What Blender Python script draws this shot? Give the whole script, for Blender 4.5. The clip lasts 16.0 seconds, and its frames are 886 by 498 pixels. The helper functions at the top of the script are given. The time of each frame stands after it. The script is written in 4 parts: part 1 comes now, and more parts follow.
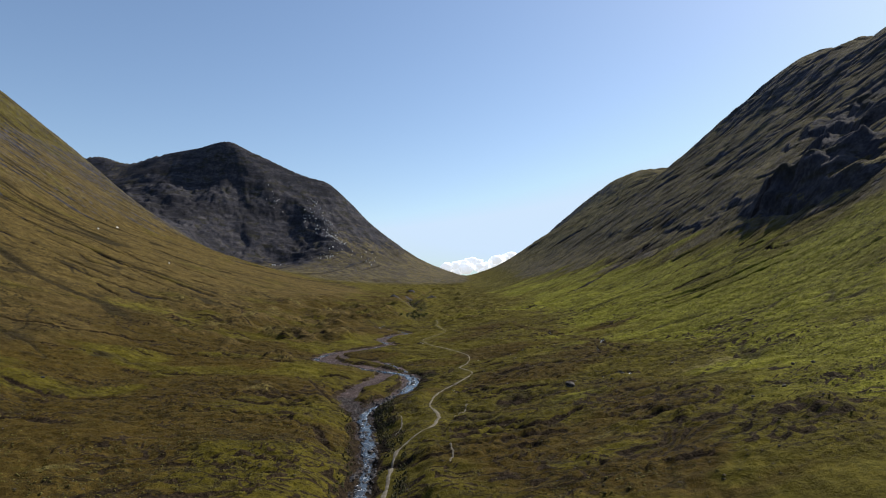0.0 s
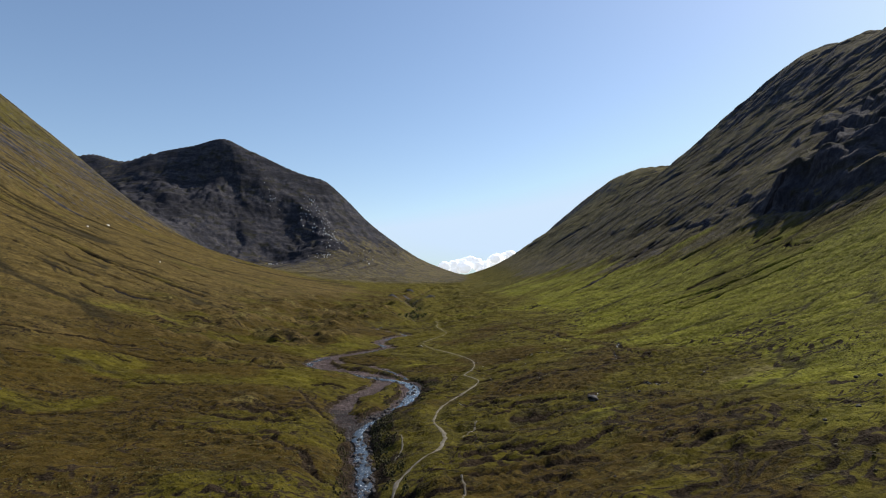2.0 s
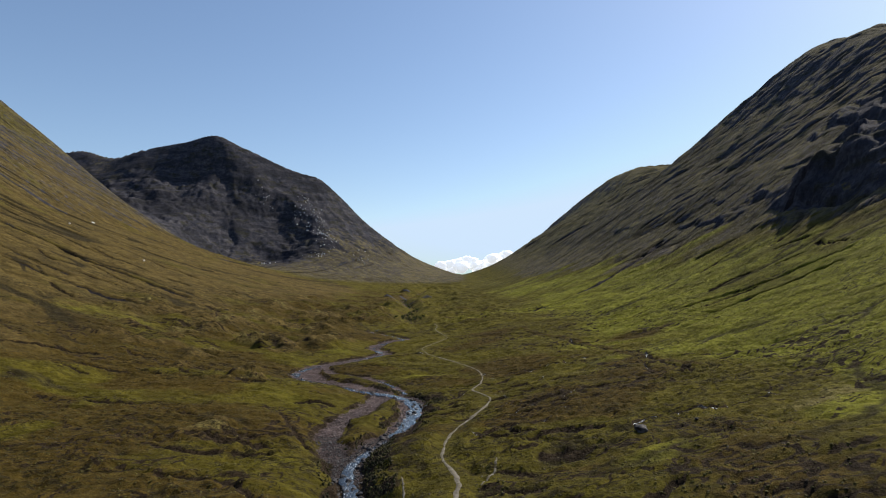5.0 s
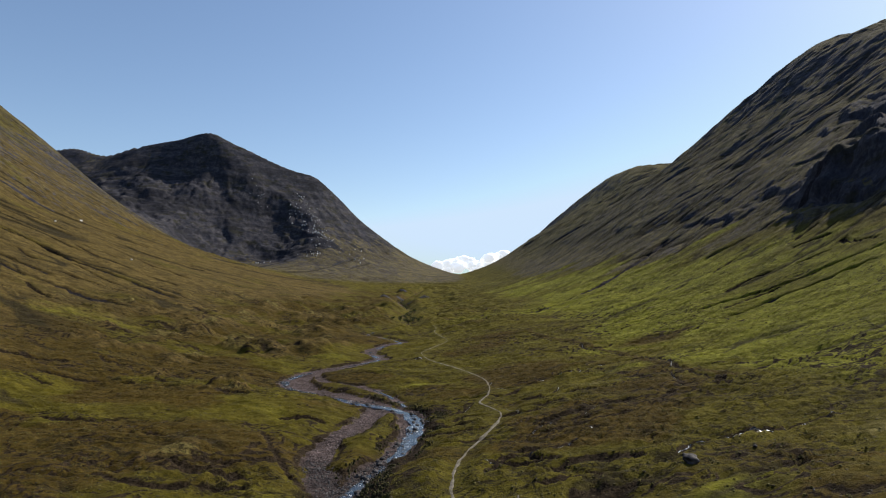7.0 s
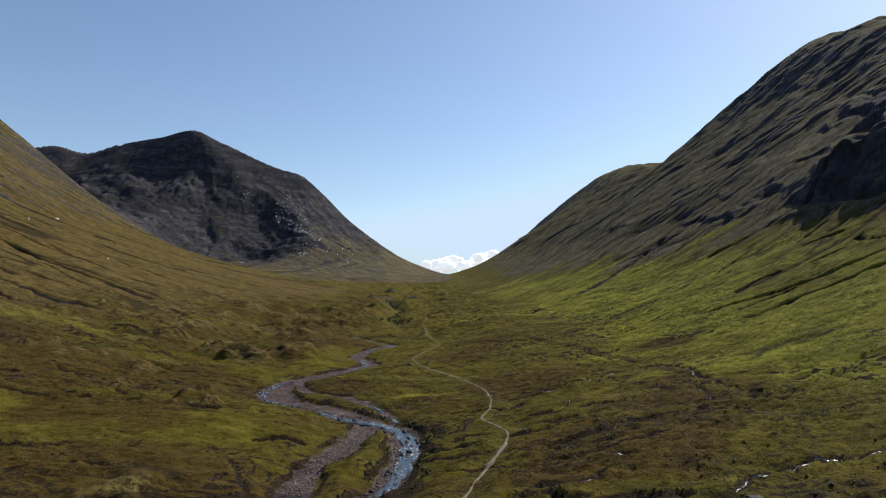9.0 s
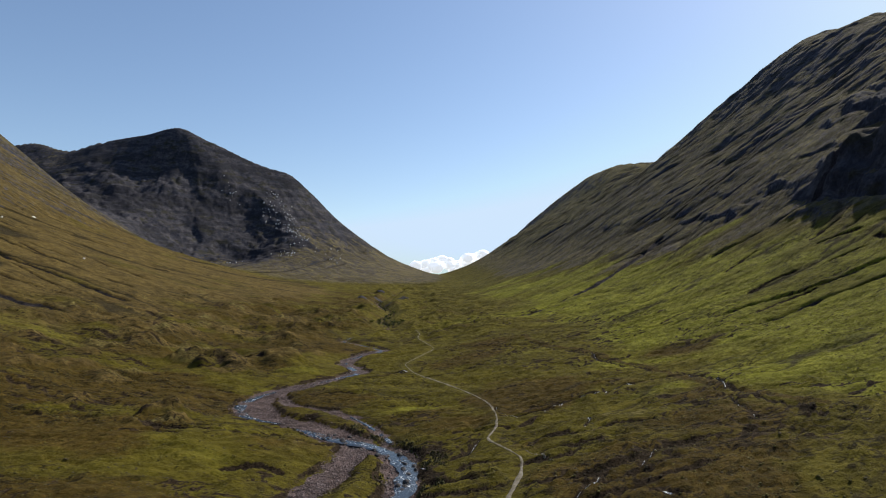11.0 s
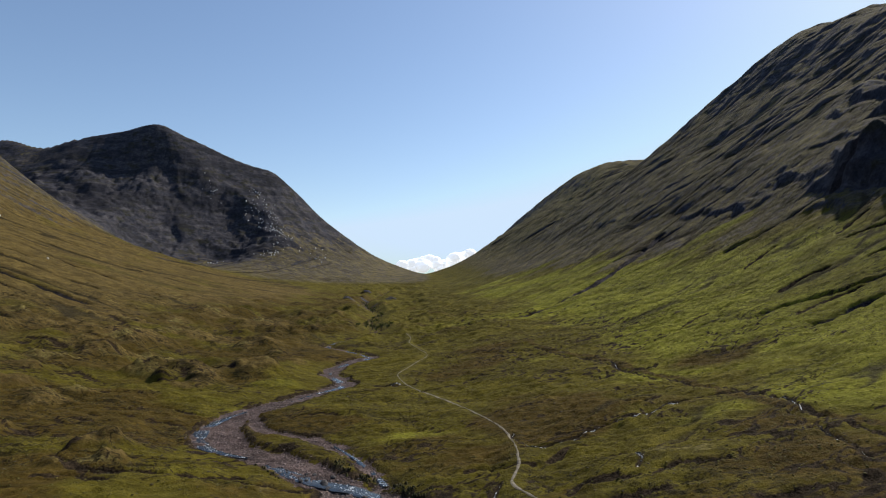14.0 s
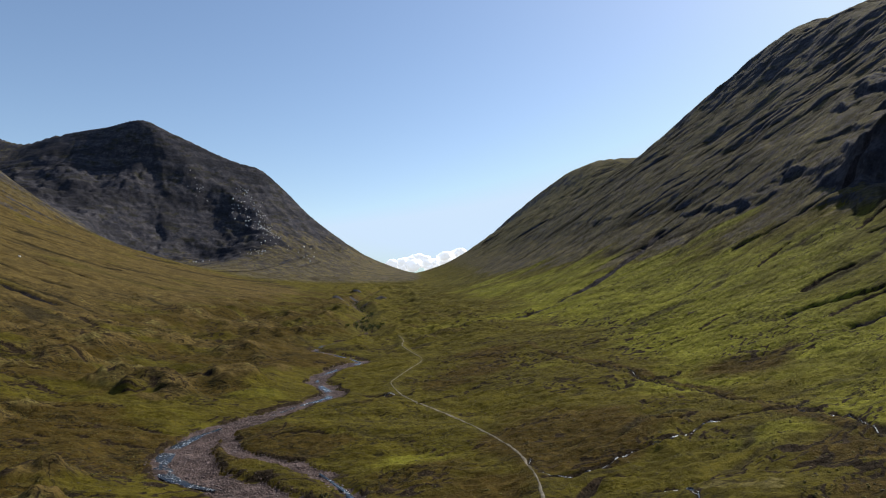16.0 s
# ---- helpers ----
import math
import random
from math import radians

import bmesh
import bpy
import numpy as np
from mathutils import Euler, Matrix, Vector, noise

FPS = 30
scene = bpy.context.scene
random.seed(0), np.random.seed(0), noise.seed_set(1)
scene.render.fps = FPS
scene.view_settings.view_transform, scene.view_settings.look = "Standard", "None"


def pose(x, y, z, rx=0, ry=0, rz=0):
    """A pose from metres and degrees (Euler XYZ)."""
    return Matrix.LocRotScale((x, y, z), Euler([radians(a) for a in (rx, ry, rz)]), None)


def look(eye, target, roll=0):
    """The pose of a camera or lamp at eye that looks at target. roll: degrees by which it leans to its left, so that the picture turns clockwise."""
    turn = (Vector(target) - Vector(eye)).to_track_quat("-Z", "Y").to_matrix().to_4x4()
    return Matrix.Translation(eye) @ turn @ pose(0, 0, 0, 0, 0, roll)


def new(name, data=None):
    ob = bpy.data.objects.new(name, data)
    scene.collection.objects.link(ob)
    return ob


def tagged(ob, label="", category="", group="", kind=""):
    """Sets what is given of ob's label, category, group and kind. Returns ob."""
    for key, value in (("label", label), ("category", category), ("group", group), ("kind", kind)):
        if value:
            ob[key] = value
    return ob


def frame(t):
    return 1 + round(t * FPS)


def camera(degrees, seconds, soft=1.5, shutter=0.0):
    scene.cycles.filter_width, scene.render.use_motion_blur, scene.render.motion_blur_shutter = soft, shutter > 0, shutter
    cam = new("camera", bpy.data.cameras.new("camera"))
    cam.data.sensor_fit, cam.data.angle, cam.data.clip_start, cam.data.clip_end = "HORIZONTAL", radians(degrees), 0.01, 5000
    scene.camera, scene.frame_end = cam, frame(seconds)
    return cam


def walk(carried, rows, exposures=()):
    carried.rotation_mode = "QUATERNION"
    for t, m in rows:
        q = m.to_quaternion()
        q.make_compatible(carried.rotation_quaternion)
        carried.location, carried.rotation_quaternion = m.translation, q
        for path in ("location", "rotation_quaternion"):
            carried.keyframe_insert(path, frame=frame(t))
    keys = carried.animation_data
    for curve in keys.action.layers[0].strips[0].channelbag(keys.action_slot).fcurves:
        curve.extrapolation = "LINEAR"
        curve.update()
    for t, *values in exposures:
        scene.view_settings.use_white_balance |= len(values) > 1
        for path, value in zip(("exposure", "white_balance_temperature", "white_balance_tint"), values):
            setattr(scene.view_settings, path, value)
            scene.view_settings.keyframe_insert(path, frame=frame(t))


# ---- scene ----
cam = camera(71.82, 16.0, 1.1)
# seconds, place, pitch, turn and lean of the drone's camera
PATH = (
    (0, 0.00, 0.00, 60.00, 93.778, -0.004, 0.104),
    (1, -1.42, 14.64, 60.39, 93.684, -0.111, 0.092),
    (2, -2.84, 29.32, 60.75, 93.684, -0.210, 0.080),
    (3, -4.27, 44.03, 61.07, 93.678, -0.327, 0.123),
    (4, -5.70, 58.78, 61.36, 93.694, -0.459, 0.146),
    (5.25, -7.50, 77.27, 61.67, 93.665, -0.673, 0.176),
    (6.5, -9.30, 95.82, 61.96, 93.641, -0.896, 0.199),
    (7, -10.02, 103.26, 62.06, 93.652, -0.971, 0.197),
    (7.5, -10.73, 110.71, 62.16, 93.660, -1.183, 0.190),
    (8, -11.45, 118.17, 62.25, 93.653, -1.390, 0.191),
    (8.5, -12.15, 125.64, 62.34, 93.659, -1.697, 0.145),
    (9, -12.85, 133.13, 62.43, 93.656, -2.084, 0.143),
    (10.25, -14.57, 151.88, 62.63, 93.677, -2.795, 0.111),
    (11.5, -16.22, 170.71, 62.81, 93.691, -3.290, 0.003),
    (12, -16.85, 178.25, 62.88, 93.682, -3.469, -0.072),
    (12.5, -17.47, 185.82, 62.94, 93.679, -3.585, -0.132),
    (13, -18.08, 193.39, 63.01, 93.657, -3.618, -0.185),
    (13.5, -18.66, 200.97, 63.07, 93.658, -3.961, -0.238),
    (14, -19.21, 208.56, 63.13, 93.644, -4.438, -0.247),
    (14.5, -19.75, 216.17, 63.19, 93.633, -4.866, -0.276),
    (15, -20.26, 223.78, 63.25, 93.605, -5.214, -0.287),
    (15.5, -20.73, 231.40, 63.31, 93.576, -5.383, -0.283),
    (16, -21.18, 239.04, 63.37, 93.551, -5.425, -0.323),
)
walk(cam, [(t, Matrix.Translation((x, y, z)) @ Euler((0, 0, radians(turn))).to_matrix().to_4x4()
            @ Euler((radians(pitch), 0, 0)).to_matrix().to_4x4() @ Euler((0, 0, radians(lean))).to_matrix().to_4x4())
           for t, x, y, z, pitch, turn, lean in PATH])
# ---- end of the camera ----

# ---- light ----
SUN_TURN, SUN_UP = 52, 43          # degrees east of the view up the glen, and above the horizon
world = bpy.data.worlds.new("sky")
scene.world = world
world.use_nodes = True
wn = world.node_tree.nodes
sky = wn.new("ShaderNodeTexSky")
sky.sky_type, sky.sun_disc = "NISHITA", False
sky.sun_elevation, sky.sun_rotation = radians(SUN_UP), radians(SUN_TURN)
sky.altitude, sky.air_density, sky.dust_density, sky.ozone_density = 300, 1.0, 0.7, 2.2
wn["Background"].inputs["Strength"].default_value = 0.128
clear = wn.new("ShaderNodeMix")
clear.data_type, clear.blend_type = "RGBA", "DARKEN"
clear.inputs["Factor"].default_value, clear.inputs[7].default_value = 1.0, (4.45, 5.6, 7.0, 1)
world.node_tree.links.new(sky.outputs["Color"], clear.inputs[6])
world.node_tree.links.new(clear.outputs[2], wn["Background"].inputs["Color"])
sun = new("sun", bpy.data.lights.new("sun", "SUN"))
sun.data.energy, sun.data.angle, sun.data.color = 5.0, radians(0.53), (1.0, 0.93, 0.80)
sun.matrix_world = look((math.sin(radians(SUN_TURN)), math.cos(radians(SUN_TURN)), math.tan(radians(SUN_UP))), (0, 0, 0))
scene.view_settings.exposure = 0.15


# ---- materials ----
class Nodes:
    """A small writer of node materials."""

    def __init__(self, name, roughness=0.8, specular=0.3):
        self.mat = bpy.data.materials.new(name)
        self.mat.use_nodes = True
        self.tree = self.mat.node_tree
        self.shader = self.tree.nodes["Principled BSDF"]
        self.shader.inputs["Roughness"].default_value = roughness
        self.shader.inputs["Specular IOR Level"].default_value = specular
        self.place = self.tree.nodes.new("ShaderNodeTexCoord").outputs["Object"]

    def link(self, a, b):
        self.tree.links.new(a, b)

    def put(self, socket, value):
        if isinstance(value, bpy.types.NodeSocket):
            self.link(value, socket)
        elif isinstance(value, (tuple, list)) and len(value) == 3 and socket.type == "RGBA":
            socket.default_value = (*value, 1)
        else:
            socket.default_value = value

    def noise(self, size, detail=4, rough=0.6, stretch=(1, 1, 1), warp=0.0, where=None):
        m = self.tree.nodes.new("ShaderNodeMapping")
        m.inputs["Scale"].default_value = [k / size for k in stretch]
        self.link(where or self.place, m.inputs["Vector"])
        n = self.tree.nodes.new("ShaderNodeTexNoise")
        n.inputs["Scale"].default_value, n.inputs["Detail"].default_value, n.inputs["Roughness"].default_value = 1, detail, rough
        n.inputs["Distortion"].default_value = warp
        self.link(m.outputs[0], n.inputs["Vector"])
        return n.outputs["Fac"]

    def streaks(self, size, length, turn, detail=4):
        m = self.tree.nodes.new("ShaderNodeMapping")
        m.vector_type = "TEXTURE"
        m.inputs["Rotation"].default_value = (0, 0, radians(turn))
        m.inputs["Scale"].default_value = (length, size, 60 * size)
        self.link(self.place, m.inputs["Vector"])
        n = self.tree.nodes.new("ShaderNodeTexNoise")
        n.inputs["Scale"].default_value, n.inputs["Detail"].default_value, n.inputs["Roughness"].default_value = 1, detail, 0.6
        n.inputs["Distortion"].default_value = 0.25
        self.link(m.outputs[0], n.inputs["Vector"])
        return n.outputs["Fac"]

    def cells(self, size, stretch=(1, 1, 1)):
        m = self.tree.nodes.new("ShaderNodeMapping")
        m.inputs["Scale"].default_value = [k / size for k in stretch]
        self.link(self.place, m.inputs["Vector"])
        n = self.tree.nodes.new("ShaderNodeTexVoronoi")
        n.inputs["Scale"].default_value = 1
        self.link(m.outputs[0], n.inputs["Vector"])
        return n.outputs["Distance"], n.outputs["Color"]

    def between(self, value, low, high):
        n = self.tree.nodes.new("ShaderNodeMapRange")
        n.interpolation_type = "SMOOTHSTEP"
        self.put(n.inputs["Value"], value)
        n.inputs["From Min"].default_value, n.inputs["From Max"].default_value = low, high
        return n.outputs["Result"]

    def math(self, kind, a, b=0.0):
        n = self.tree.nodes.new("ShaderNodeMath")
        n.operation = kind
        self.put(n.inputs[0], a), self.put(n.inputs[1], b)
        return n.outputs[0]

    def mix(self, fac, a, b):
        n = self.tree.nodes.new("ShaderNodeMix")
        n.data_type = "RGBA"
        self.put(n.inputs["Factor"], fac)
        self.put(n.inputs[6], a), self.put(n.inputs[7], b)
        return n.outputs[2]

    def channel(self, name):
        a = self.tree.nodes.new("ShaderNodeAttribute")
        a.attribute_name = name
        s = self.tree.nodes.new("ShaderNodeSeparateColor")
        self.link(a.outputs["Color"], s.inputs[0])
        return (*s.outputs, a.outputs["Alpha"])

    def shade(self, colour, bump=None, strength=0.5, distance=0.3, rough=None):
        self.put(self.shader.inputs["Base Color"], colour)
        if rough is not None:
            self.put(self.shader.inputs["Roughness"], rough)
        if bump is not None:
            b = self.tree.nodes.new("ShaderNodeBump")
            b.inputs["Strength"].default_value, b.inputs["Distance"].default_value = strength, distance
            self.link(bump, b.inputs["Height"])
            self.link(b.outputs[0], self.shader.inputs["Normal"])
        return self.mat


def moor_material():
    """Moor grass, heather and peat, with rock and stream stones where the land is bare."""
    n = Nodes("moor", 0.95, 0.04)
    gravel, rock, wet, lush = n.channel("cover")
    ochre, groove, scree, bare = n.channel("tone")
    drab, pale, heath, bands = n.channel("hue")
    mid, small = n.noise(16, 5, 0.65, (1, 1.7, 1), 0.8), n.noise(3.6, 5, 0.65, (1, 1.4, 1))
    fine, blade = n.noise(0.9, 4, 0.7), n.noise(0.22, 2, 0.6)
    broad = n.noise(48, 6, 0.66, (1, 1.4, 1), 0.7)

    def edge(mask, spread, low, high, by=mid):
        return n.between(n.math("ADD", mask, n.math("MULTIPLY", n.math("SUBTRACT", by, 0.5), spread)), low, high)

    olive = n.mix(n.between(mid, 0.3, 0.7), (0.063, 0.052, 0.008), (0.102, 0.085, 0.012))
    brown = n.mix(n.between(small, 0.3, 0.7), (0.044, 0.029, 0.007), (0.082, 0.055, 0.013))
    green = n.mix(n.between(broad, 0.3, 0.7), (0.114, 0.112, 0.012), (0.188, 0.183, 0.022))
    straw = n.mix(n.between(small, 0.35, 0.65), (0.105, 0.088, 0.028), (0.180, 0.150, 0.052))
    tan = n.mix(n.between(mid, 0.35, 0.65), (0.072, 0.048, 0.017), (0.130, 0.091, 0.032))
    grass = n.mix(edge(drab, 0.8, 0.28, 0.72), olive, brown)
    grass = n.mix(n.math("MULTIPLY", edge(ochre, 0.5, 0.25, 0.75, broad), 0.9), grass, tan)
    grass = n.mix(edge(lush, 1.1, 0.30, 0.85, broad), grass, green)
    grass = n.mix(edge(pale, 0.9, 0.42, 0.80, small), grass, straw)
    # the high ground: heath, thin turf and weathered rock, turf lightened for haze
    turf = n.mix(n.between(broad, 0.42, 0.62), (0.074, 0.063, 0.034), (0.146, 0.121, 0.056))
    turf = n.mix(n.between(n.noise(17, 6, 0.72, (1, 1.5, 1), 0.5), 0.46, 0.62), turf, (0.090, 0.077, 0.078))
    grass = n.mix(edge(bare, 0.7, 0.30, 0.62), grass, turf)
    # runnels down the two walls of the glen: heather, and shade put into colour
    axes = n.tree.nodes.new("ShaderNodeSeparateXYZ")
    n.link(n.place, axes.inputs[0])
    side = n.math("MULTIPLY", n.between(n.math("ABSOLUTE", axes.outputs[0]), 170, 320), n.between(n.streaks(26, 130, -16, 6), 0.48, 0.66))
    grass = n.mix(n.math("MULTIPLY", side, 0.5), grass, (0.058, 0.043, 0.020))
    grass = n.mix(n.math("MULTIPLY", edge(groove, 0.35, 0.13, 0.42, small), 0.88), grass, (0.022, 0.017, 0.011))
    # clumps of heather, rush and broken peat
    clump = n.between(n.noise(2.4, 6, 0.74, (1, 1.5, 1), 0.5), 0.50, 0.60)
    grass = n.mix(n.math("MULTIPLY", clump, n.math("ADD", n.math("MULTIPLY", heath, 0.75), 0.16)), grass, (0.027, 0.022, 0.012))
    hag = n.math("ABSOLUTE", n.math("SUBTRACT", n.noise(24, 5, 0.55, (1, 2.0, 1), 0.6), 0.5))
    hag = n.math("MULTIPLY", n.math("SUBTRACT", 1.0, n.between(hag, 0.006, 0.022)), edge(heath, 1.2, 0.45, 0.70))
    grass = n.mix(n.math("MULTIPLY", hag, 0.85), grass, (0.020, 0.015, 0.009))
    grass = n.mix(n.math("MULTIPLY", n.between(fine, 0.48, 0.66), 0.45), grass, n.mix(n.between(blade, 0.4, 0.6), (0.034, 0.029, 0.007), (0.128, 0.112, 0.026)))
    # rock tinted towards blue: distance haze put into its colour
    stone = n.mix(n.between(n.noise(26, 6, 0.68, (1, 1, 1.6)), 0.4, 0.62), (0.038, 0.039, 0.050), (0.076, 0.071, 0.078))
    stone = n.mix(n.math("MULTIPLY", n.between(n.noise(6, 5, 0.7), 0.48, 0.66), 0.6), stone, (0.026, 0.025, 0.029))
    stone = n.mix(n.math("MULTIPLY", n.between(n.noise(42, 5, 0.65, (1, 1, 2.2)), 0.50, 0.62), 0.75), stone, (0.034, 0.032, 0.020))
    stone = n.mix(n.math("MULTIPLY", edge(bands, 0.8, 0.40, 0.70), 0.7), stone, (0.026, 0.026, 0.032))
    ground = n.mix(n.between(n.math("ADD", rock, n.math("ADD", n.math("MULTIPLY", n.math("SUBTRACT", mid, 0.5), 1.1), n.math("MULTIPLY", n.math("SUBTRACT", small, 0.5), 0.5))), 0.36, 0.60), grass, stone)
    ground = n.mix(edge(scree, 0.9, 0.35, 0.7, small), ground, n.mix(n.between(fine, 0.4, 0.6), (0.016, 0.014, 0.016), (0.044, 0.038, 0.042)))
    peat = n.mix(n.between(fine, 0.4, 0.6), (0.014, 0.010, 0.007), (0.040, 0.028, 0.017))
    ground = n.mix(edge(wet, 0.8, 0.40, 0.75, fine), ground, peat)
    far, tint = n.cells(0.55)
    pebble = n.mix(n.between(n.noise(6, 4, 0.6), 0.38, 0.62), (0.082, 0.058, 0.054), (0.170, 0.124, 0.114))
    split = n.tree.nodes.new("ShaderNodeSeparateColor")
    n.link(tint, split.inputs[0])
    pebble = n.mix(n.math("MULTIPLY", split.outputs[0], 0.55), pebble, (0.055, 0.046, 0.046))
    pebble = n.mix(n.math("MULTIPLY", wet, 0.7), pebble, (0.030, 0.025, 0.023))
    ground = n.mix(edge(gravel, 0.7, 0.40, 0.62, fine), ground, pebble)
    speck = n.math("ADD", n.between(n.noise(2.3, 7, 0.78, (1, 1.5, 1), 0.3), 0.34, 0.66), n.between(n.noise(12, 6, 0.75, (1, 1.7, 1), 0.5), 0.36, 0.64))
    scale = n.tree.nodes.new("ShaderNodeVectorMath")
    scale.operation = "SCALE"
    n.link(ground, scale.inputs[0])
    n.link(n.math("ADD", n.math("MULTIPLY", speck, 0.42), 0.51), scale.inputs["Scale"])
    relief = n.math("ADD", n.math("MULTIPLY", small, 0.8), n.math("ADD", n.math("MULTIPLY", fine, 0.5), n.math("MULTIPLY", blade, 0.2)))
    relief = n.math("ADD", relief, n.math("MULTIPLY", n.math("MULTIPLY", n.noise(34, 5, 0.6), rock), 4.0))
    relief = n.math("SUBTRACT", relief, n.math("MULTIPLY", n.math("MULTIPLY", far, gravel), 0.6))
    return n.shade(scale.outputs[0], relief, 1.0, 1.0)


def trodden_material():
    n = Nodes("trodden_gravel", 0.9, 0.2)
    c = n.mix(n.between(n.noise(1.6, 5, 0.7), 0.35, 0.65), (0.100, 0.086, 0.066), (0.205, 0.180, 0.143))
    c = n.mix(n.math("MULTIPLY", n.between(n.noise(0.35, 3, 0.6), 0.5, 0.7), 0.6), c, (0.07, 0.055, 0.035))
    c = n.mix(n.math("MULTIPLY", n.between(n.noise(2.4, 5, 0.75), 0.52, 0.64), 0.7), c, (0.085, 0.070, 0.028))
    return n.shade(c, n.noise(0.3, 3, 0.7), 0.7, 0.08)


def water_material(name, low, high, grain=0.9):
    n = Nodes(name, 0.15, 0.5)
    # white flecks: foam, and sun glints painted as colour
    foam_glint = n.math("MULTIPLY", n.between(n.noise(grain, 6, 0.8, (1, 1, 1), 0.8), low, high), n.between(n.noise(9 * grain, 3, 0.6), 0.42, 0.58))
    c = n.mix(n.between(n.noise(5, 3, 0.6), 0.4, 0.6), (0.010, 0.012, 0.014), (0.030, 0.030, 0.028))
    c = n.mix(foam_glint, c, (0.75, 0.77, 0.80))
    rough = n.math("ADD", n.math("MULTIPLY", foam_glint, 0.5), 0.12)
    return n.shade(c, n.noise(1.1, 5, 0.75, (1, 1, 1), 0.4), 0.38, 0.35, rough)


def rock_material(name, dark, light, rough=0.75):
    n = Nodes(name, rough, 0.15)
    c = n.mix(n.between(n.noise(0.9, 6, 0.7), 0.38, 0.62), dark, light)
    c = n.mix(n.math("MULTIPLY", n.between(n.noise(0.25, 4, 0.7), 0.55, 0.7), 0.5), c, tuple(0.4 * v for v in dark))
    c = n.mix(n.math("MULTIPLY", n.between(n.noise(1.7, 4, 0.6), 0.58, 0.66), 0.6), c, tuple(1.8 * v for v in light))
    return n.shade(c, n.noise(0.4, 5, 0.75), 0.7, 0.15)


def plant_material(name, dark, light, size):
    n = Nodes(name, 0.8, 0.2)
    info = n.tree.nodes.new("ShaderNodeNewGeometry")
    c = n.mix(info.outputs["Random Per Island"], dark, light)
    c = n.mix(n.math("MULTIPLY", n.between(n.noise(size, 3, 0.6), 0.45, 0.7), 0.5), c, tuple(0.5 * v for v in dark))
    return n.shade(c, n.noise(0.12, 3, 0.7), 0.6, 0.05)


def cloud_material():
    n = Nodes("cloud", 1.0, 0.0)
    n.shader.inputs["Subsurface Weight"].default_value = 0.0
    # a glow of its own stands in for sunlight passing through the cloud
    n.shader.inputs["Emission Color"].default_value = (0.93, 0.96, 1.0, 1)
    n.shader.inputs["Emission Strength"].default_value = 0.62
    return n.shade(n.mix(n.noise(120, 5, 0.6), (0.80, 0.82, 0.86), (0.9, 0.9, 0.9)), n.noise(60, 5, 0.65), 0.5, 10)


MOOR, TRODDEN = moor_material(), trodden_material()
WATER, RILL = water_material("stream_water", 0.56, 0.63, 0.8), water_material("rill_water", 0.47, 0.55, 0.8)
BOULDER = rock_material("boulder_stone", (0.036, 0.033, 0.034), (0.094, 0.086, 0.086))
BED_STONE = rock_material("bed_stone", (0.058, 0.044, 0.043), (0.205, 0.158, 0.150), 0.7)
# pale rock, whitened further for the sun's glint on wet faces
PALE_SLAB = rock_material("pale_slab", (0.50, 0.49, 0.49), (0.80, 0.79, 0.78), 0.35)
TUSSOCK = plant_material("tussock_grass", (0.050, 0.042, 0.009), (0.112, 0.096, 0.020), 1.5)
HEATHER = plant_material("heather", (0.030, 0.025, 0.014), (0.078, 0.060, 0.030), 1.0)
LEAF = plant_material("leaf", (0.025, 0.040, 0.010), (0.060, 0.085, 0.020), 1.0)
BARK = rock_material("bark", (0.05, 0.04, 0.03), (0.12, 0.10, 0.08), 0.9)
SCRUB = plant_material("scrub", (0.022, 0.021, 0.008), (0.066, 0.060, 0.018), 1.0)
CLOUD = cloud_material()


# ---- the shape of the land ----
def smooth_line(v, xs, ys):
    """A smooth line through the given stops, level with its neighbours at both ends."""
    xs, ys = np.asarray(xs, float), np.asarray(ys, float)
    d = np.diff(ys) / np.diff(xs)
    m = np.zeros_like(ys)
    same = d[1:] * d[:-1] > 0
    m[1:-1] = np.where(same, 2 * d[1:] * d[:-1] / np.where(same, d[1:] + d[:-1], 1), 0)
    m[0], m[-1] = d[0], d[-1]
    v = np.asarray(v, float)
    i = np.clip(np.searchsorted(xs, v) - 1, 0, len(xs) - 2)
    h = xs[i + 1] - xs[i]
    s = np.clip((v - xs[i]) / h, 0, 1)
    out = (2 * s**3 - 3 * s**2 + 1) * ys[i] + (s**3 - 2 * s**2 + s) * h * m[i] + (3 * s**2 - 2 * s**3) * ys[i + 1] + (s**3 - s**2) * h * m[i + 1]
    return out + np.where(v > xs[-1], (v - xs[-1]) * m[-1], 0) + np.where(v < xs[0], (v - xs[0]) * m[0], 0)


def step(v, a, b):
    s = np.clip((np.asarray(v, float) - a) / (b - a), 0, 1)
    return s * s * (3 - 2 * s)


def soft_max(a, b, k):
    h = np.clip(0.5 + 0.5 * (a - b) / k, 0, 1)
    return b + (a - b) * h + k * h * (1 - h)


def soft_min(a, b, k):
    return -soft_max(-a, -b, k)


# height of the valley side east of the stream, by the distance from the middle of the glen
EAST = ((-60, 13), (0, 14.5), (15, 15.5), (50, 21), (90, 26.5), (125, 33.5), (162, 45), (195, 56), (245, 78), (306, 112),
        (354, 144), (392, 176), (521, 274), (700, 419), (830, 549), (950, 672), (1100, 790), (1600, 1100))
WEST = ((-60, 12.5), (0, 13), (80, 14.5), (158, 16.5), (200, 25), (253, 37), (320, 53), (453, 96), (550, 133), (650, 176), (720, 212),
        (780, 255), (900, 340), (1032, 452), (1150, 548), (1400, 725), (1700, 800))
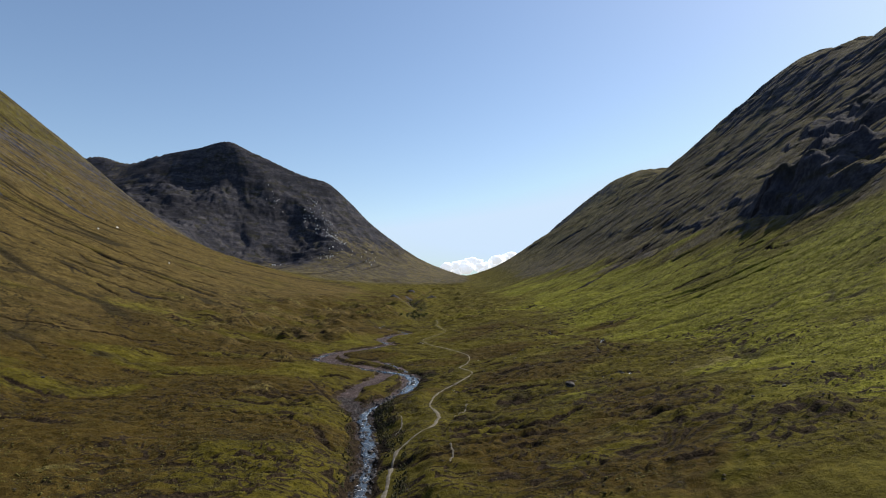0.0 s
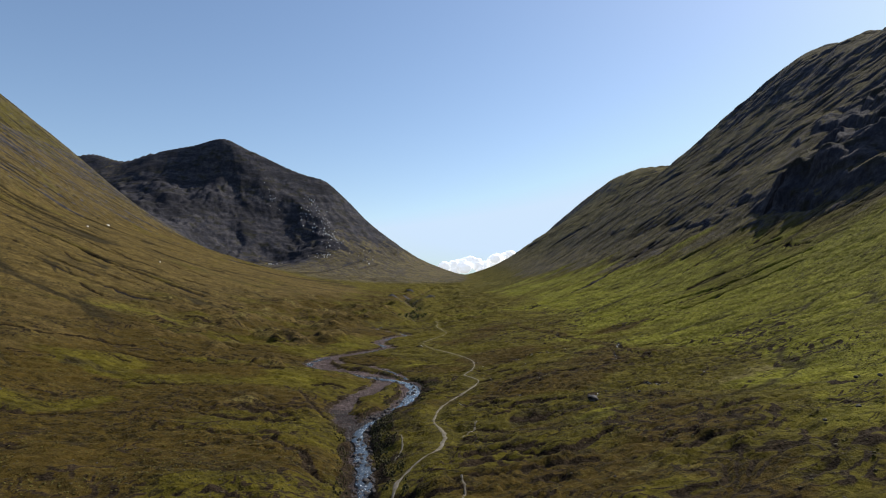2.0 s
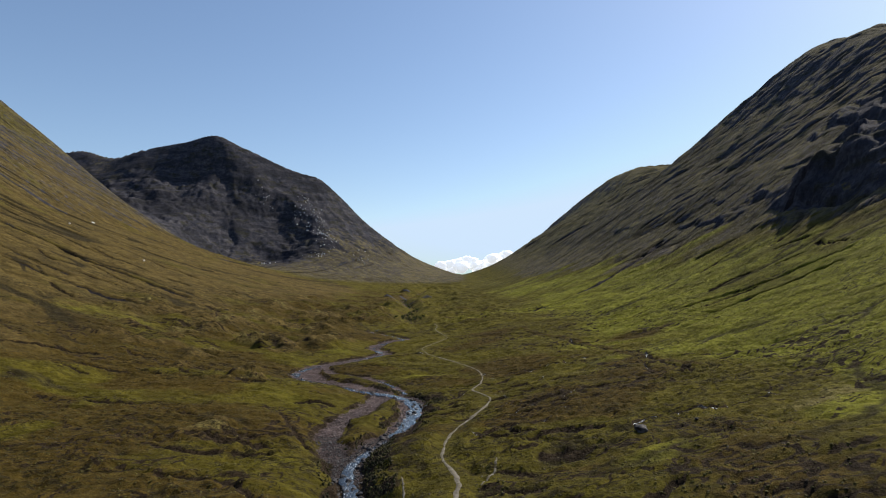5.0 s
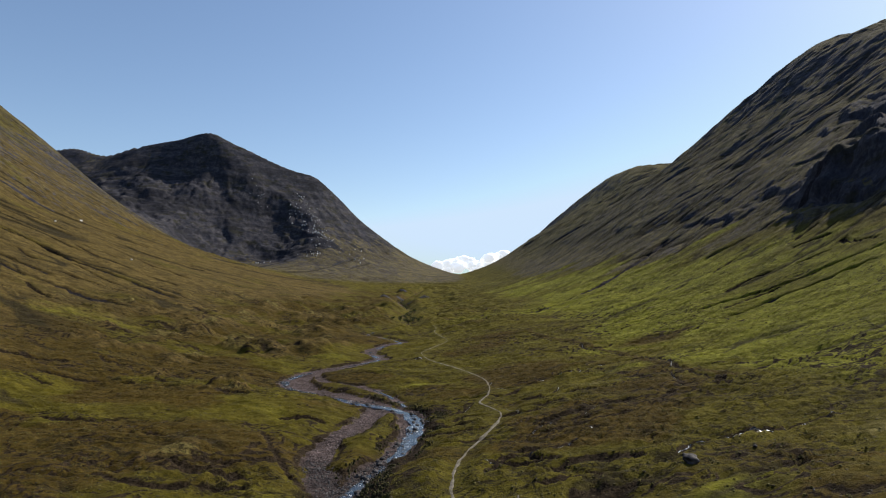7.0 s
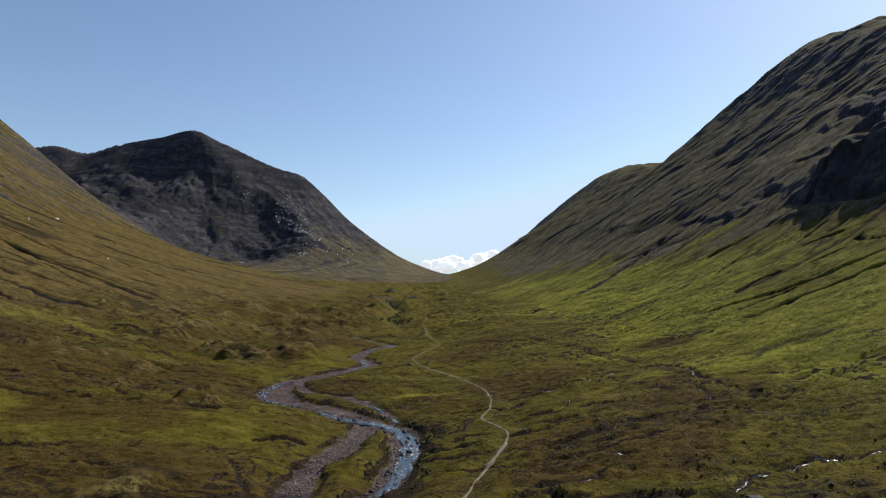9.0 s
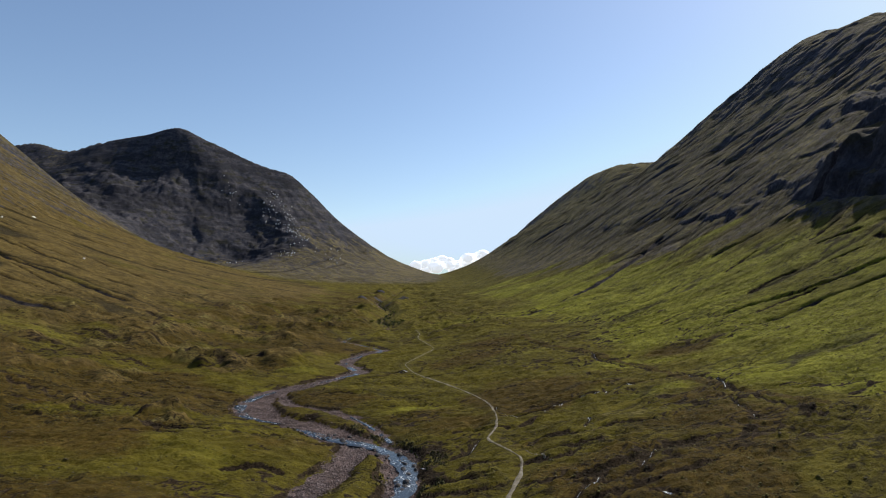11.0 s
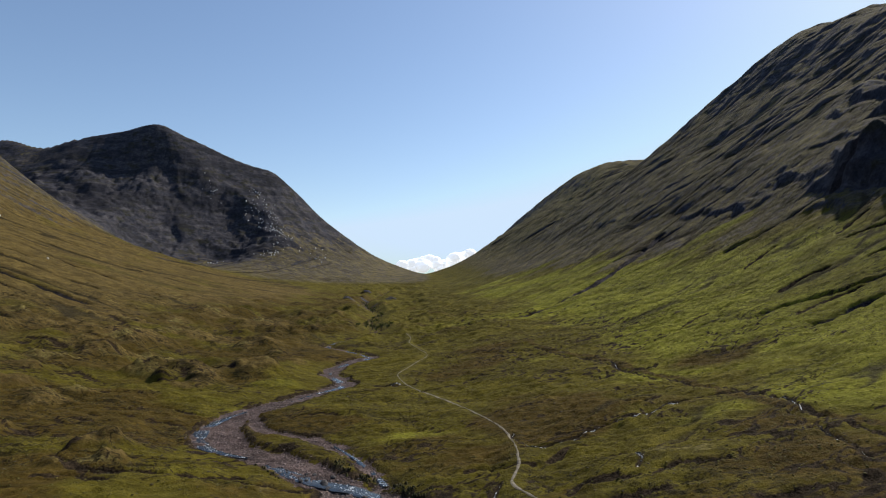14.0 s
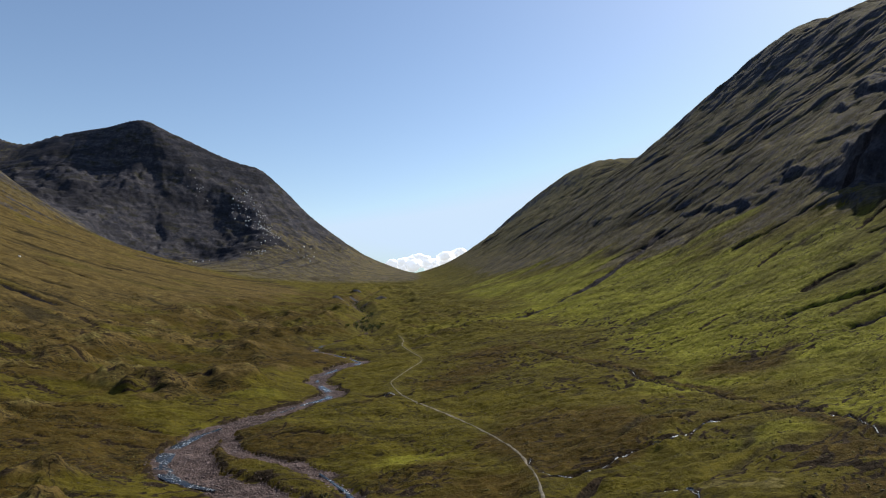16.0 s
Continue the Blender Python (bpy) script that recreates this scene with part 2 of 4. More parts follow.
# climb of the glen's floor to the pass and its fall behind it
CLIMB = ((-600, -6), (0, -2), (450, 0), (600, 1), (780, 7), (1100, 14), (1700, 28), (2200, 60), (2600, 88), (2900, 97), (3300, 80), (4200, 0), (5200, -60))
EAST_CREST = ((-600, 500), (700, 560), (1200, 588), (1400, 626), (1560, 668), (1700, 562), (1830, 492), (2090, 462), (2500, 545), (3100, 650), (3640, 706), (4300, 640), (5000, 480))
# the mountain west of the pass: its crest by x, as distance up the glen and height
CREST_Y = ((-2600, 2900), (-1600, 2720), (-1342, 2600), (-917, 2536), (-597, 2650), (-315, 2750), (-90, 2850), (83, 2900), (600, 3000))
CREST_Z = ((-2600, 520), (-1900, 600), (-1560, 652), (-1342, 600), (-1230, 624), (-1045, 652), (-917, 684), (-800, 636), (-597, 551), (-517, 531),
           (-434, 465), (-315, 346), (-217, 273), (-90, 193), (83, 128), (300, 60), (600, 0))


def bare_land(x, y):
    """The large forms: the U of the glen, its two walls, the western mountain and the pass."""
    climb = smooth_line(y, *zip(*CLIMB))
    shift = smooth_line(y, (0, 900, 1450, 1900, 2400), (0, 0, 45, 60, 60))
    pull = smooth_line(y, (0, 900, 1500, 1700, 2000, 2500, 2900, 5000), (0, -8, 20, 26, -32, -20, -15, -30))
    east = smooth_line(np.where(x > 0, x + pull * step(x, 0, 150), x), *zip(*EAST)) + climb * (1 - 0.9 * step(x, 250, 1050))
    east = east + 4 * (0.4 * step(x, -12, 10) + 0.6 * step(x, 52, 80)) * (1 - step(y, 218, 268))
    cap = smooth_line(y, *zip(*EAST_CREST)) + 0.08 * (x - 900) + 9 * np.sin(y / 41 + 1.3 * np.sin(y / 97)) * step(y, 300, 900) * (1 - step(y, 2300, 2900)) + 11 * layers(y / 75, x / 400, 4, 33, 0.6) * step(y, 300, 700)
    east = soft_min(east, cap, 60)
    west = smooth_line(-x - shift, *zip(*WEST)) + climb * (1 - 0.9 * step(-x, 250, 900))
    nose = 1 - 0.62 * step(y, 1820, 2350) * step(-x, 250, 700)
    west = west * nose
    blend = step(x, -40, 30)
    glen = west * (1 - blend) + east * blend
    cy, cz = smooth_line(x, *zip(*CREST_Y)), smooth_line(x, *zip(*CREST_Z))
    d = cy - y
    foot = glen
    stern = step(-x, 430, 640)
    front = np.clip(1 - d / (800 - 190 * stern), 0, 1) ** (1.8 - 0.45 * stern)
    back = np.clip(1 + d / 1100, 0, 1) ** 1.3
    hill = foot + np.maximum(cz - foot, 0) * np.where(d > 0, front, back)
    return hill


def lattice(i, j, seed):
    h = (i.astype(np.int64) * 374761393 + j.astype(np.int64) * 668265263 + seed * 974634777).astype(np.uint64) & np.uint64(0xFFFFFFFF)
    h = ((h ^ (h >> np.uint64(13))) * np.uint64(1274126177)) & np.uint64(0xFFFFFFFF)
    return (h ^ (h >> np.uint64(16))).astype(float) / 2147483648.0 - 1


def grain(x, y, seed=0):
    i, j = np.floor(x), np.floor(y)
    u, v = x - i, y - j
    u, v = u * u * u * (u * (u * 6 - 15) + 10), v * v * v * (v * (v * 6 - 15) + 10)
    a, b = lattice(i, j, seed), lattice(i + 1, j, seed)
    c, d = lattice(i, j + 1, seed), lattice(i + 1, j + 1, seed)
    return (a + (b - a) * u) * (1 - v) + (c + (d - c) * u) * v


def layers(x, y, count, seed=0, fall=0.5):
    """Layered noise, about -1 to 1."""
    total, size, full = 0, 1.0, 0
    for n in range(count):
        total = total + size * grain(x * 0.8 + y * 0.6, y * 0.8 - x * 0.6, seed + n)
        full += size
        size *= fall
        x, y = 2.03 * (x * 0.8 + y * 0.6) + 17.3, 2.03 * (y * 0.8 - x * 0.6) - 5.1
    return total / full * 1.6


def furrow(u, v, seed, count=2):
    """Grooves that follow v: 1 along their bottoms, 0 on the ribs between."""
    total, size = 0, 1.0
    for n in range(count):
        total = total + size * grain(u + 7.7 * n, v + 3.1 * n, seed + n)
        u, v, size = u * 2.1, v * 1.5, size * 0.45
    return np.clip(1 - 2.6 * np.abs(total), 0, 1)


# the stream from below the glen's mouth up to the gorge: x, y, half width of its stony bed
STREAM = ((-30, -80, 4), (-20, 60, 4), (-22, 166, 3.2), (-23, 190, 3.0), (-25, 210, 3.2), (-30, 240, 3.6), (-34, 265, 4.2), (-29, 285, 3.4), (-23, 305, 3.4),
          (-18, 335, 4.2), (-21, 366, 6), (-40, 386, 6.5), (-60, 411, 7), (-77, 426, 8), (-86, 447, 8), (-84, 474, 6.5), (-70, 503, 5), (-55, 532, 4.5),
          (-47, 552, 5), (-57, 585, 5), (-59, 606, 5), (-48, 640, 5.5), (-37, 662, 6))
GORGE = ((-37, 662, 5), (-51, 689, 4), (-76, 733, 4), (-68, 771, 4), (-46, 805, 4), (-40, 870, 4), (-52, 960, 4), (-45, 1150, 4), (-66, 1350, 5), (-90, 1600, 6), (-60, 1850, 4), (-30, 2100, 3))
DRY_ARM = ((-35, 266, 3.5), (-43, 284, 4), (-46, 306, 3.6), (-43, 326, 3.6), (-38, 346, 5.0), (-35, 364, 5.5), (-33, 376, 4.5))
SIDE_ARM = ((-79, 470, 2.2), (-66, 444, 2.2), (-46, 429, 2), (-31, 405, 2), (-22, 380, 2.5))
PATH_LINE = ((-13, 60), (-14, 110), (-14.5, 145), (-15, 164), (-14.8, 184), (-12.8, 201), (-10, 207), (-5, 212), (-1.5, 227), (-5, 254), (-3, 276), (5, 302), (13, 324), (16, 338), (13, 352), (10, 364),
             (14, 376), (17, 394), (17, 420), (13, 442), (6, 468), (-2, 492), (-9, 510), (-17, 548), (-18, 562), (-14, 580), (-6, 610), (3, 642), (-2, 680), (-8, 720), (-6, 745), (-9, 785))
STREAM_Z = ((-200, 0), (60, 3.4), (200, 5.5), (350, 8.6), (450, 9.5), (560, 10.2), (660, 12.5), (800, 15.5), (1000, 17.5), (1700, 29), (2100, 52), (2200, 53), (6000, 54))


def along(points, spacing):
    """Points at even steps along a smooth line through the given ones; further columns go with them."""
    p = np.array(points, float)
    s = np.r_[0, np.cumsum(np.hypot(*np.diff(p[:, :2], axis=0).T))]
    t = np.linspace(0, s[-1], max(int(s[-1] / spacing), 2) + 1)
    m = np.gradient(p, s, axis=0)
    i = np.clip(np.searchsorted(s, t) - 1, 0, len(s) - 2)
    h = (s[i + 1] - s[i])[:, None]
    u = (t[:, None] - s[i][:, None]) / h
    return (2 * u**3 - 3 * u**2 + 1) * p[i] + (u**3 - 2 * u**2 + u) * h * m[i] + (3 * u**2 - 2 * u**3) * p[i + 1] + (u**3 - u**2) * h * m[i + 1]


def clearance(x, y, points, reach=30.0, spacing=4.0):
    """Distance to the edge of a band along a line (negative inside), as far as reach."""
    out = np.full(np.shape(x), reach)
    line = along(points, spacing)
    box = (x > line[:, 0].min() - reach) & (x < line[:, 0].max() + reach) & (y > line[:, 1].min() - reach) & (y < line[:, 1].max() + reach)
    if not box.any():
        return out
    xs, ys = x[box], y[box]
    best = np.full(xs.shape, reach)
    for (ax, ay, *aw), (bx, by, *bw) in zip(line[:-1], line[1:]):
        near = np.nonzero((np.abs(ys - ay) < reach + 6) & (np.abs(xs - ax) < reach + 6))[0]
        if len(near):
            px, py = xs[near] - ax, ys[near] - ay
            dx, dy = bx - ax, by - ay
            k = np.clip((px * dx + py * dy) / (dx * dx + dy * dy), 0, 1)
            w = aw[0] + (bw[0] - aw[0]) * k if aw else 0
            best[near] = np.minimum(best[near], np.hypot(px - k * dx, py - k * dy) - w)
    out[box] = best
    return out


# glacial hummocks: x, y, radius, height
HUMMOCKS = ((-143, 552, 18, 8.5), (-121, 545, 12, 5), (-101, 564, 17, 7), (-82, 618, 12, 3.5), (-196, 590, 17, 3), (-197, 648, 20, 3), (-236, 640, 22, 3), (-165, 705, 24, 4),
            (-110, 410, 9, 4.5), (-162, 468, 9, 2.2), (-205, 476, 13, 3.5), (-155, 835, 30, 7), (-120, 690, 18, 5), (-102, 388, 8, 2), (-84, 286, 10, 1.6), (93, 160, 16, 1.8), (60, 175, 12, 1.5))
MORAINE = random.Random(21)
OUTCROPS = ((-84, 1700, 24, 13), (-92, 1850, 15, 9), (-48, 1880, 16, 6), (-30, 1640, 14, 5), (-120, 1560, 14, 5), (-60, 1420, 10, 4), (-75, 1250, 9, 4))
HUMMOCKS += OUTCROPS
HUMMOCKS += tuple((MORAINE.uniform(-330, -70), MORAINE.uniform(570, 1080), MORAINE.uniform(6, 14), MORAINE.uniform(0.8, 2.4)) for _ in range(46))
HUMMOCKS += tuple((MORAINE.uniform(-240, -100), MORAINE.uniform(420, 560), MORAINE.uniform(6, 12), MORAINE.uniform(1.2, 3.0)) for _ in range(14))
# worn peat cuts and ditches: x, y, half width
CUTS = (((-90, 282, .5), (-82, 280, 1.0), (-75, 274, 1.2), (-68, 274, .9), (-60, 271, .5)), ((-66, 312, .1), (-60, 300, .2), (-54, 288, .3), (-50, 279, .4), (-44, 272, .7)),
        ((-118, 396, .6), (-111, 389, .8), (-103, 380, .9), (-93, 379, .9), (-74, 377, .7), (-60, 380, .5)),
        ((-80, 238, .5), (-62, 232, .8), (-50, 222, .9), (-43, 212, 1.0), (-38, 200, .9), (-33, 196, 1.0)), ((-98, 268, .4), (-84, 262, .8), (-71, 264, 1.0), (-58, 262, .6)),)
CUTS += (((-290, 392, 1.2), (-278, 396, 2.2), (-264, 402, 2.0), (-248, 406, 1.6), (-226, 420, 1.0), (-200, 428, .5)), ((-205, 404, .6), (-187, 400, .9), (-170, 400, 1.0), (-154, 402, .6)),
         ((-190, 268, .8), (-170, 262, .9), (-140, 262, .4)), ((-150, 220, .6), (-140, 216, 1.0), (-128, 214, .5)), ((-200, 545, .5), (-170, 560, .9), (-150, 580, .7), (-130, 582, .4)),
         ((-215, 520, .4), (-190, 530, .8), (-160, 522, .5)),)
CUTS += (((18, 205, .5), (27, 198, 1.2), (38, 202, .8), (46, 208, .4)), ((4, 326, .5), (-6, 330, .9), (-12, 333, 1.1)), ((22, 262, .5), (30, 266, .9), (44, 262, .5)),
         ((70, 600, .1), (80, 545, .2), (86, 492, .2), (95, 440, .2), (101, 400, .2), (98, 370, .2), (100, 330, .1)), ((-130, 470, .5), (-118, 476, .9), (-100, 470, .6)),
         ((-175, 500, .6), (-160, 494, 1.0), (-140, 498, .5)), ((-230, 560, .6), (-205, 556, 1.0), (-180, 566, .5)),)
CUTS += (((-150, 330, .5), (-138, 326, .9), (-120, 328, .5)), ((-120, 300, .4), (-108, 306, .8), (-95, 304, .4)), ((-70, 340, .5), (-60, 345, .8), (-52, 342, .4)),
         ((2, 196, .4), (10, 199, 1.0), (20, 197, .5)), ((5, 206, .5), (14, 209, 1.2), (26, 207, .6)), ((0, 217, .4), (8, 219, 1.0), (18, 217, .4)), ((0, 186, .4), (9, 188, .9), (18, 186, .4)),
         ((-2, 337, .5), (5, 341, 1.2), (11, 339, .4)),)
CUTS += (((20, 352, .4), (28, 355, 1.1), (38, 353, .5)), ((-8, 176, .4), (-3, 178, 1.0), (4, 176, .6)), ((22, 340, .4), (30, 343, .9), (40, 341, .4)),
         ((-12, 323, .4), (-10, 322, .8), (-3, 317, 1.0), (4, 317, .9), (8, 318, .4)), ((14, 316, .4), (21, 314, .6), (34, 317, .6), (54, 326, .5), (66, 330, .3)),
         ((7, 273, .6), (13, 276, 1.2), (19, 272, .6)), ((-392, 722, 1.4), (-377, 726, 2.0), (-356, 722, 2.2), (-344, 722, 1.2)),)
CUTS += (((-360, 638, 1.2), (-329, 607, 1.6), (-311, 599, .8)), ((-329, 722, 1.2), (-311, 715, 1.6), (-285, 701, .8)), ((-269, 718, .8), (-258, 733, 1.4), (-230, 707, 1.0)),
         # the long one on the western wall: black peat and painted ravine shade
         ((-469, 782, 1.2), (-432, 757, 1.0)), ((-620, 892, 1.5), (-560, 866, 3), (-520, 854, 4.5), (-477, 850, 5), (-441, 827, 4.5), (-418, 823, 3.5), (-395, 815, 2), (-372, 803, .6)),
         # on the hummocks' western flanks: peat scars, with the flank's shade as colour
         ((-157, 556, .8), (-154, 549, 1.6), (-149, 543, .8)), ((-114, 568, .6), (-112, 561, 1.4), (-108, 556, .6)),)
CUTS += (((-562, 964, 1.6), (-495, 940, 2.2), (-446, 921, 2.0), (-412, 914, 1.2)), ((-520, 1060, 1.6), (-450, 1030, 2.2), (-380, 1005, 2.0), (-330, 990, 1.0)),
         ((-420, 800, 1.0), (-385, 780, 1.4), (-340, 752, .8)), ((-500, 740, 1.2), (-450, 716, 1.8), (-410, 700, 1.0)), ((294, 618, 1.2), (308, 624, 2.0), (324, 626, 1.2)),
         ((288, 600, 1.0), (297, 592, 2.0), (304, 579, 1.2)), ((292, 548, 1.2), (285, 528, 1.8), (284, 504, 1.2)), ((258, 545, 1.0), (268, 542, 2.2), (276, 540, 1.2)),)
CUTS += (((210, 560, .8), (228, 566, 1.2), (246, 566, .6)), ((180, 500, .6), (200, 508, 1.0), (222, 508, .6)), ((240, 650, .8), (262, 662, 1.4), (280, 668, .8)),
         ((150, 560, .6), (168, 570, .9), (186, 574, .5)), ((30, 300, .4), (44, 304, .7), (58, 310, .5)), ((24, 380, .4), (32, 388, 1.0), (40, 386, .6)),)
MORAINE = random.Random(77)
for _ in range(46):
    mx, my, mw = MORAINE.uniform(-230, 100), MORAINE.uniform(170, 600), MORAINE.uniform(0.25, 0.9)
    CUTS += (tuple((mx + 4.5 * k, my + 0.25 * mx / 60 * k + MORAINE.uniform(-2.5, 2.5), mw * (1 - 0.2 * abs(k))) for k in range(-2, 3)),)
# rills on the eastern meadow that carry water
RILLS = (((52, 259, 0.22), (56, 263, 0.31), (60, 268, 0.37), (66, 269, 0.28), (70, 270, 0.37), (77, 272, 0.34), (83, 272, 0.31), (94, 274, 0.25), (106, 277, 0.19)),
         ((19, 399, 0.31), (27, 397, 0.37), (35, 398, 0.34), (46, 403, 0.43), (53, 403, 0.31), (60, 405, 0.37), (75, 414, 0.31), (89, 414, 0.43), (99, 413, 0.37), (108, 418, 0.19)),
         ((98, 413, 0.31), (99, 403, 0.37), (102, 394, 0.25), (97, 378, 0.19)),)
RILLS += (((38, 375, 0.25), (41, 373, 0.5), (45, 370, 0.5), (45, 365, 0.37)), ((90, 220, 0.25), (97, 218, 0.37), (106, 217, 0.25)), ((91, 364, 0.25), (89, 352, 0.31), (86, 339, 0.25)),
          ((20, 412, 0.19), (18, 406, 0.25), (21, 399, 0.25)), ((83, 532, 0.25), (88, 512, 0.25), (86, 493, 0.19)), ((-23, 525, 0.56), (-19, 525, 0.62), (-16, 524, 0.37)),
          ((8, 368, 0.19), (0, 352, 0.31), (-6, 347, 0.37), (-13, 345, 0.5)), ((100, 324, 0.25), (103, 320, 0.31), (108, 317, 0.19)),)
RILLS += (((44, 368, 0.25), (43, 362, 0.25), (40, 358, 0.19)), ((70, 281, 0.25), (76, 276, 0.25), (80, 275, 0.19)), ((13, 274, 0.2), (16, 277, 0.3), (20, 280, 0.25)),
          ((25, 279, 0.2), (29, 281, 0.4), (33, 285, 0.3)), ((22, 303, 0.2), (27, 308, 0.35), (33, 315, 0.25)), ((42, 315, 0.2), (46, 320, 0.35), (50, 324, 0.25)),
          ((0, 274, 0.2), (4, 273, 0.35), (8, 271, 0.25)), ((37, 296, 0.2), (40, 293, 0.35), (43, 291, 0.2)),)


# ravines with bare scree on the walls of the glen: x, y, half width
GULLIES = (((-620, 892, 2), (-560, 866, 4), (-520, 854, 5), (-477, 850, 6), (-441, 827, 6), (-418, 823, 5), (-366, 802, 4), (-340, 794, 4), (-305, 773, 3), (-288, 767, 2)),
           ((-430, 676, 2), (-389, 668, 3), (-359, 666, 2.5), (-337, 658, 3.5), (-315, 651, 6), (-302, 648, 8), (-285, 636, 5), (-268, 619, 2)),
           ((-660, 760, 2), (-560, 742, 3), (-450, 720, 3), (-380, 700, 2)), ((-520, 930, 3), (-420, 900, 4), (-330, 870, 3)),)
GULLIES += (((330, 990, 6), (285, 950, 8), (241, 915, 10), (203, 886, 10), (160, 850, 8), (130, 826, 6), (91, 805, 4), (42, 762, 2)),
            ((254, 464, 1), (224, 477, 2.2), (202, 485, 2.6), (182, 482, 1.8), (168, 479, .8)), ((272, 484, 1.2), (240, 506, 2.2), (213, 518, 2.6), (190, 529, 2.2), (162, 524, .8)),
            ((420, 700, 2), (370, 712, 3), (320, 722, 2.6), (276, 736, 1.2)), ((430, 930, 3), (370, 950, 4), (300, 975, 3), (240, 1000, 2)),)


# where the floor of the glen is brown with deer grass, and where it is green: x, y, radius
BROWN = ((-172, 317, 26), (-136, 375, 24), (-196, 436, 26), (-119, 252, 22), (-66, 200, 24), (-97, 222, 20), (-99, 299, 18), (60, 204, 22), (42, 413, 12), (46, 296, 22), (-157, 485, 26),
         (-119, 373, 18), (-222, 640, 44), (-28, 502, 8), (34, 425, 18), (36, 585, 34), (81, 342, 24), (39, 354, 18), (76, 316, 22), (125, 482, 16), (-110, 446, 16), (-33, 446, 10), (-142, 218, 28),
         (31, 180, 18), (55, 146, 30), (88, 372, 12), (-100, 185, 30), (-250, 480, 30), (10, 540, 22))
GREEN = ((-183, 371, 22), (-142, 280, 14), (-148, 340, 16), (-79, 347, 16), (-74, 532, 16), (-50, 255, 14), (147, 515, 34), (154, 343, 34), (45, 226, 9), (115, 250, 18), (119, 387, 24), (-72, 381, 14),
         (-41, 490, 12), (-22, 454, 10), (-14, 426, 11), (-144, 408, 14), (90, 469, 22), (74, 394, 15), (103, 393, 13), (105, 820, 70), (-93, 480, 12), (134, 553, 30), (-106, 173, 10), (-176, 271, 14),
         (34, 159, 9), (84, 145, 14), (152, 285, 22), (60, 560, 18), (0, 300, 12), (-260, 560, 40))
BROKEN = ((-2, 335, 9), (6, 318, 10), (20, 318, 12), (2, 272, 12), (14, 262, 12), (24, 290, 14), (10, 208, 12), (18, 190, 14), (2, 178, 10), (-10, 240, 8), (34, 250, 12), (40, 335, 10), (60, 290, 16), (85, 250, 14),
          (95, 320, 14), (-60, 272, 12), (-75, 236, 14), (-90, 275, 12), (-115, 240, 12), (-45, 215, 10), (20, 352, 8), (-20, 410, 7), (-5, 385, 10), (-108, 390, 12), (-150, 400, 12), (100, 300, 12))
DITCH = ((73, 660, .6), (74, 600, 1.4), (86, 540, 1.6), (91, 488, 1.6), (96, 451, 1.8), (95, 415, 1.8), (96, 391, 1.8), (99, 372, 1.6), (106, 340, 1.0))


def patches(x, y, spots, seed):
    """1 in the middle of the given patches, falling off along uneven edges."""
    u, v = x + 14 * layers(x / 30, y / 24, 3, seed), y + 11 * layers(x / 30, y / 24, 3, seed + 7)
    out = np.zeros(np.shape(x))
    for px, py, r in spots:
        near = (np.abs(x - px) < 2.6 * r + 15) & (np.abs(y - py) < 2.6 * r + 15)
        out[near] = np.maximum(out[near], np.exp(-((((u[near] - px) / (1.25 * r)) ** 2 + ((v[near] - py) / (0.9 * r)) ** 2) ** 1.4)))
    return out


def cut_lines(x, y):
    worn = np.full(np.shape(x), 9.0)
    for line in CUTS + RILLS:
        worn = np.minimum(worn, clearance(x, y, line, 9.0, 3.0) - (0.3 if line in CUTS else 0))
    return worn


# the rib under the mountain's crest, in front of which its dark face drops: y by x
RIB = ((-1400, 2440), (-1077, 2470), (-916, 2526), (-806, 2504), (-725, 2488), (-647, 2508), (-578, 2496), (-463, 2450), (-365, 2370), (-250, 2250))


def before_rib(x, y):
    return smooth_line(x, *zip(*RIB)) + 22 * layers(x / 60, y / 60, 3, 48) - y


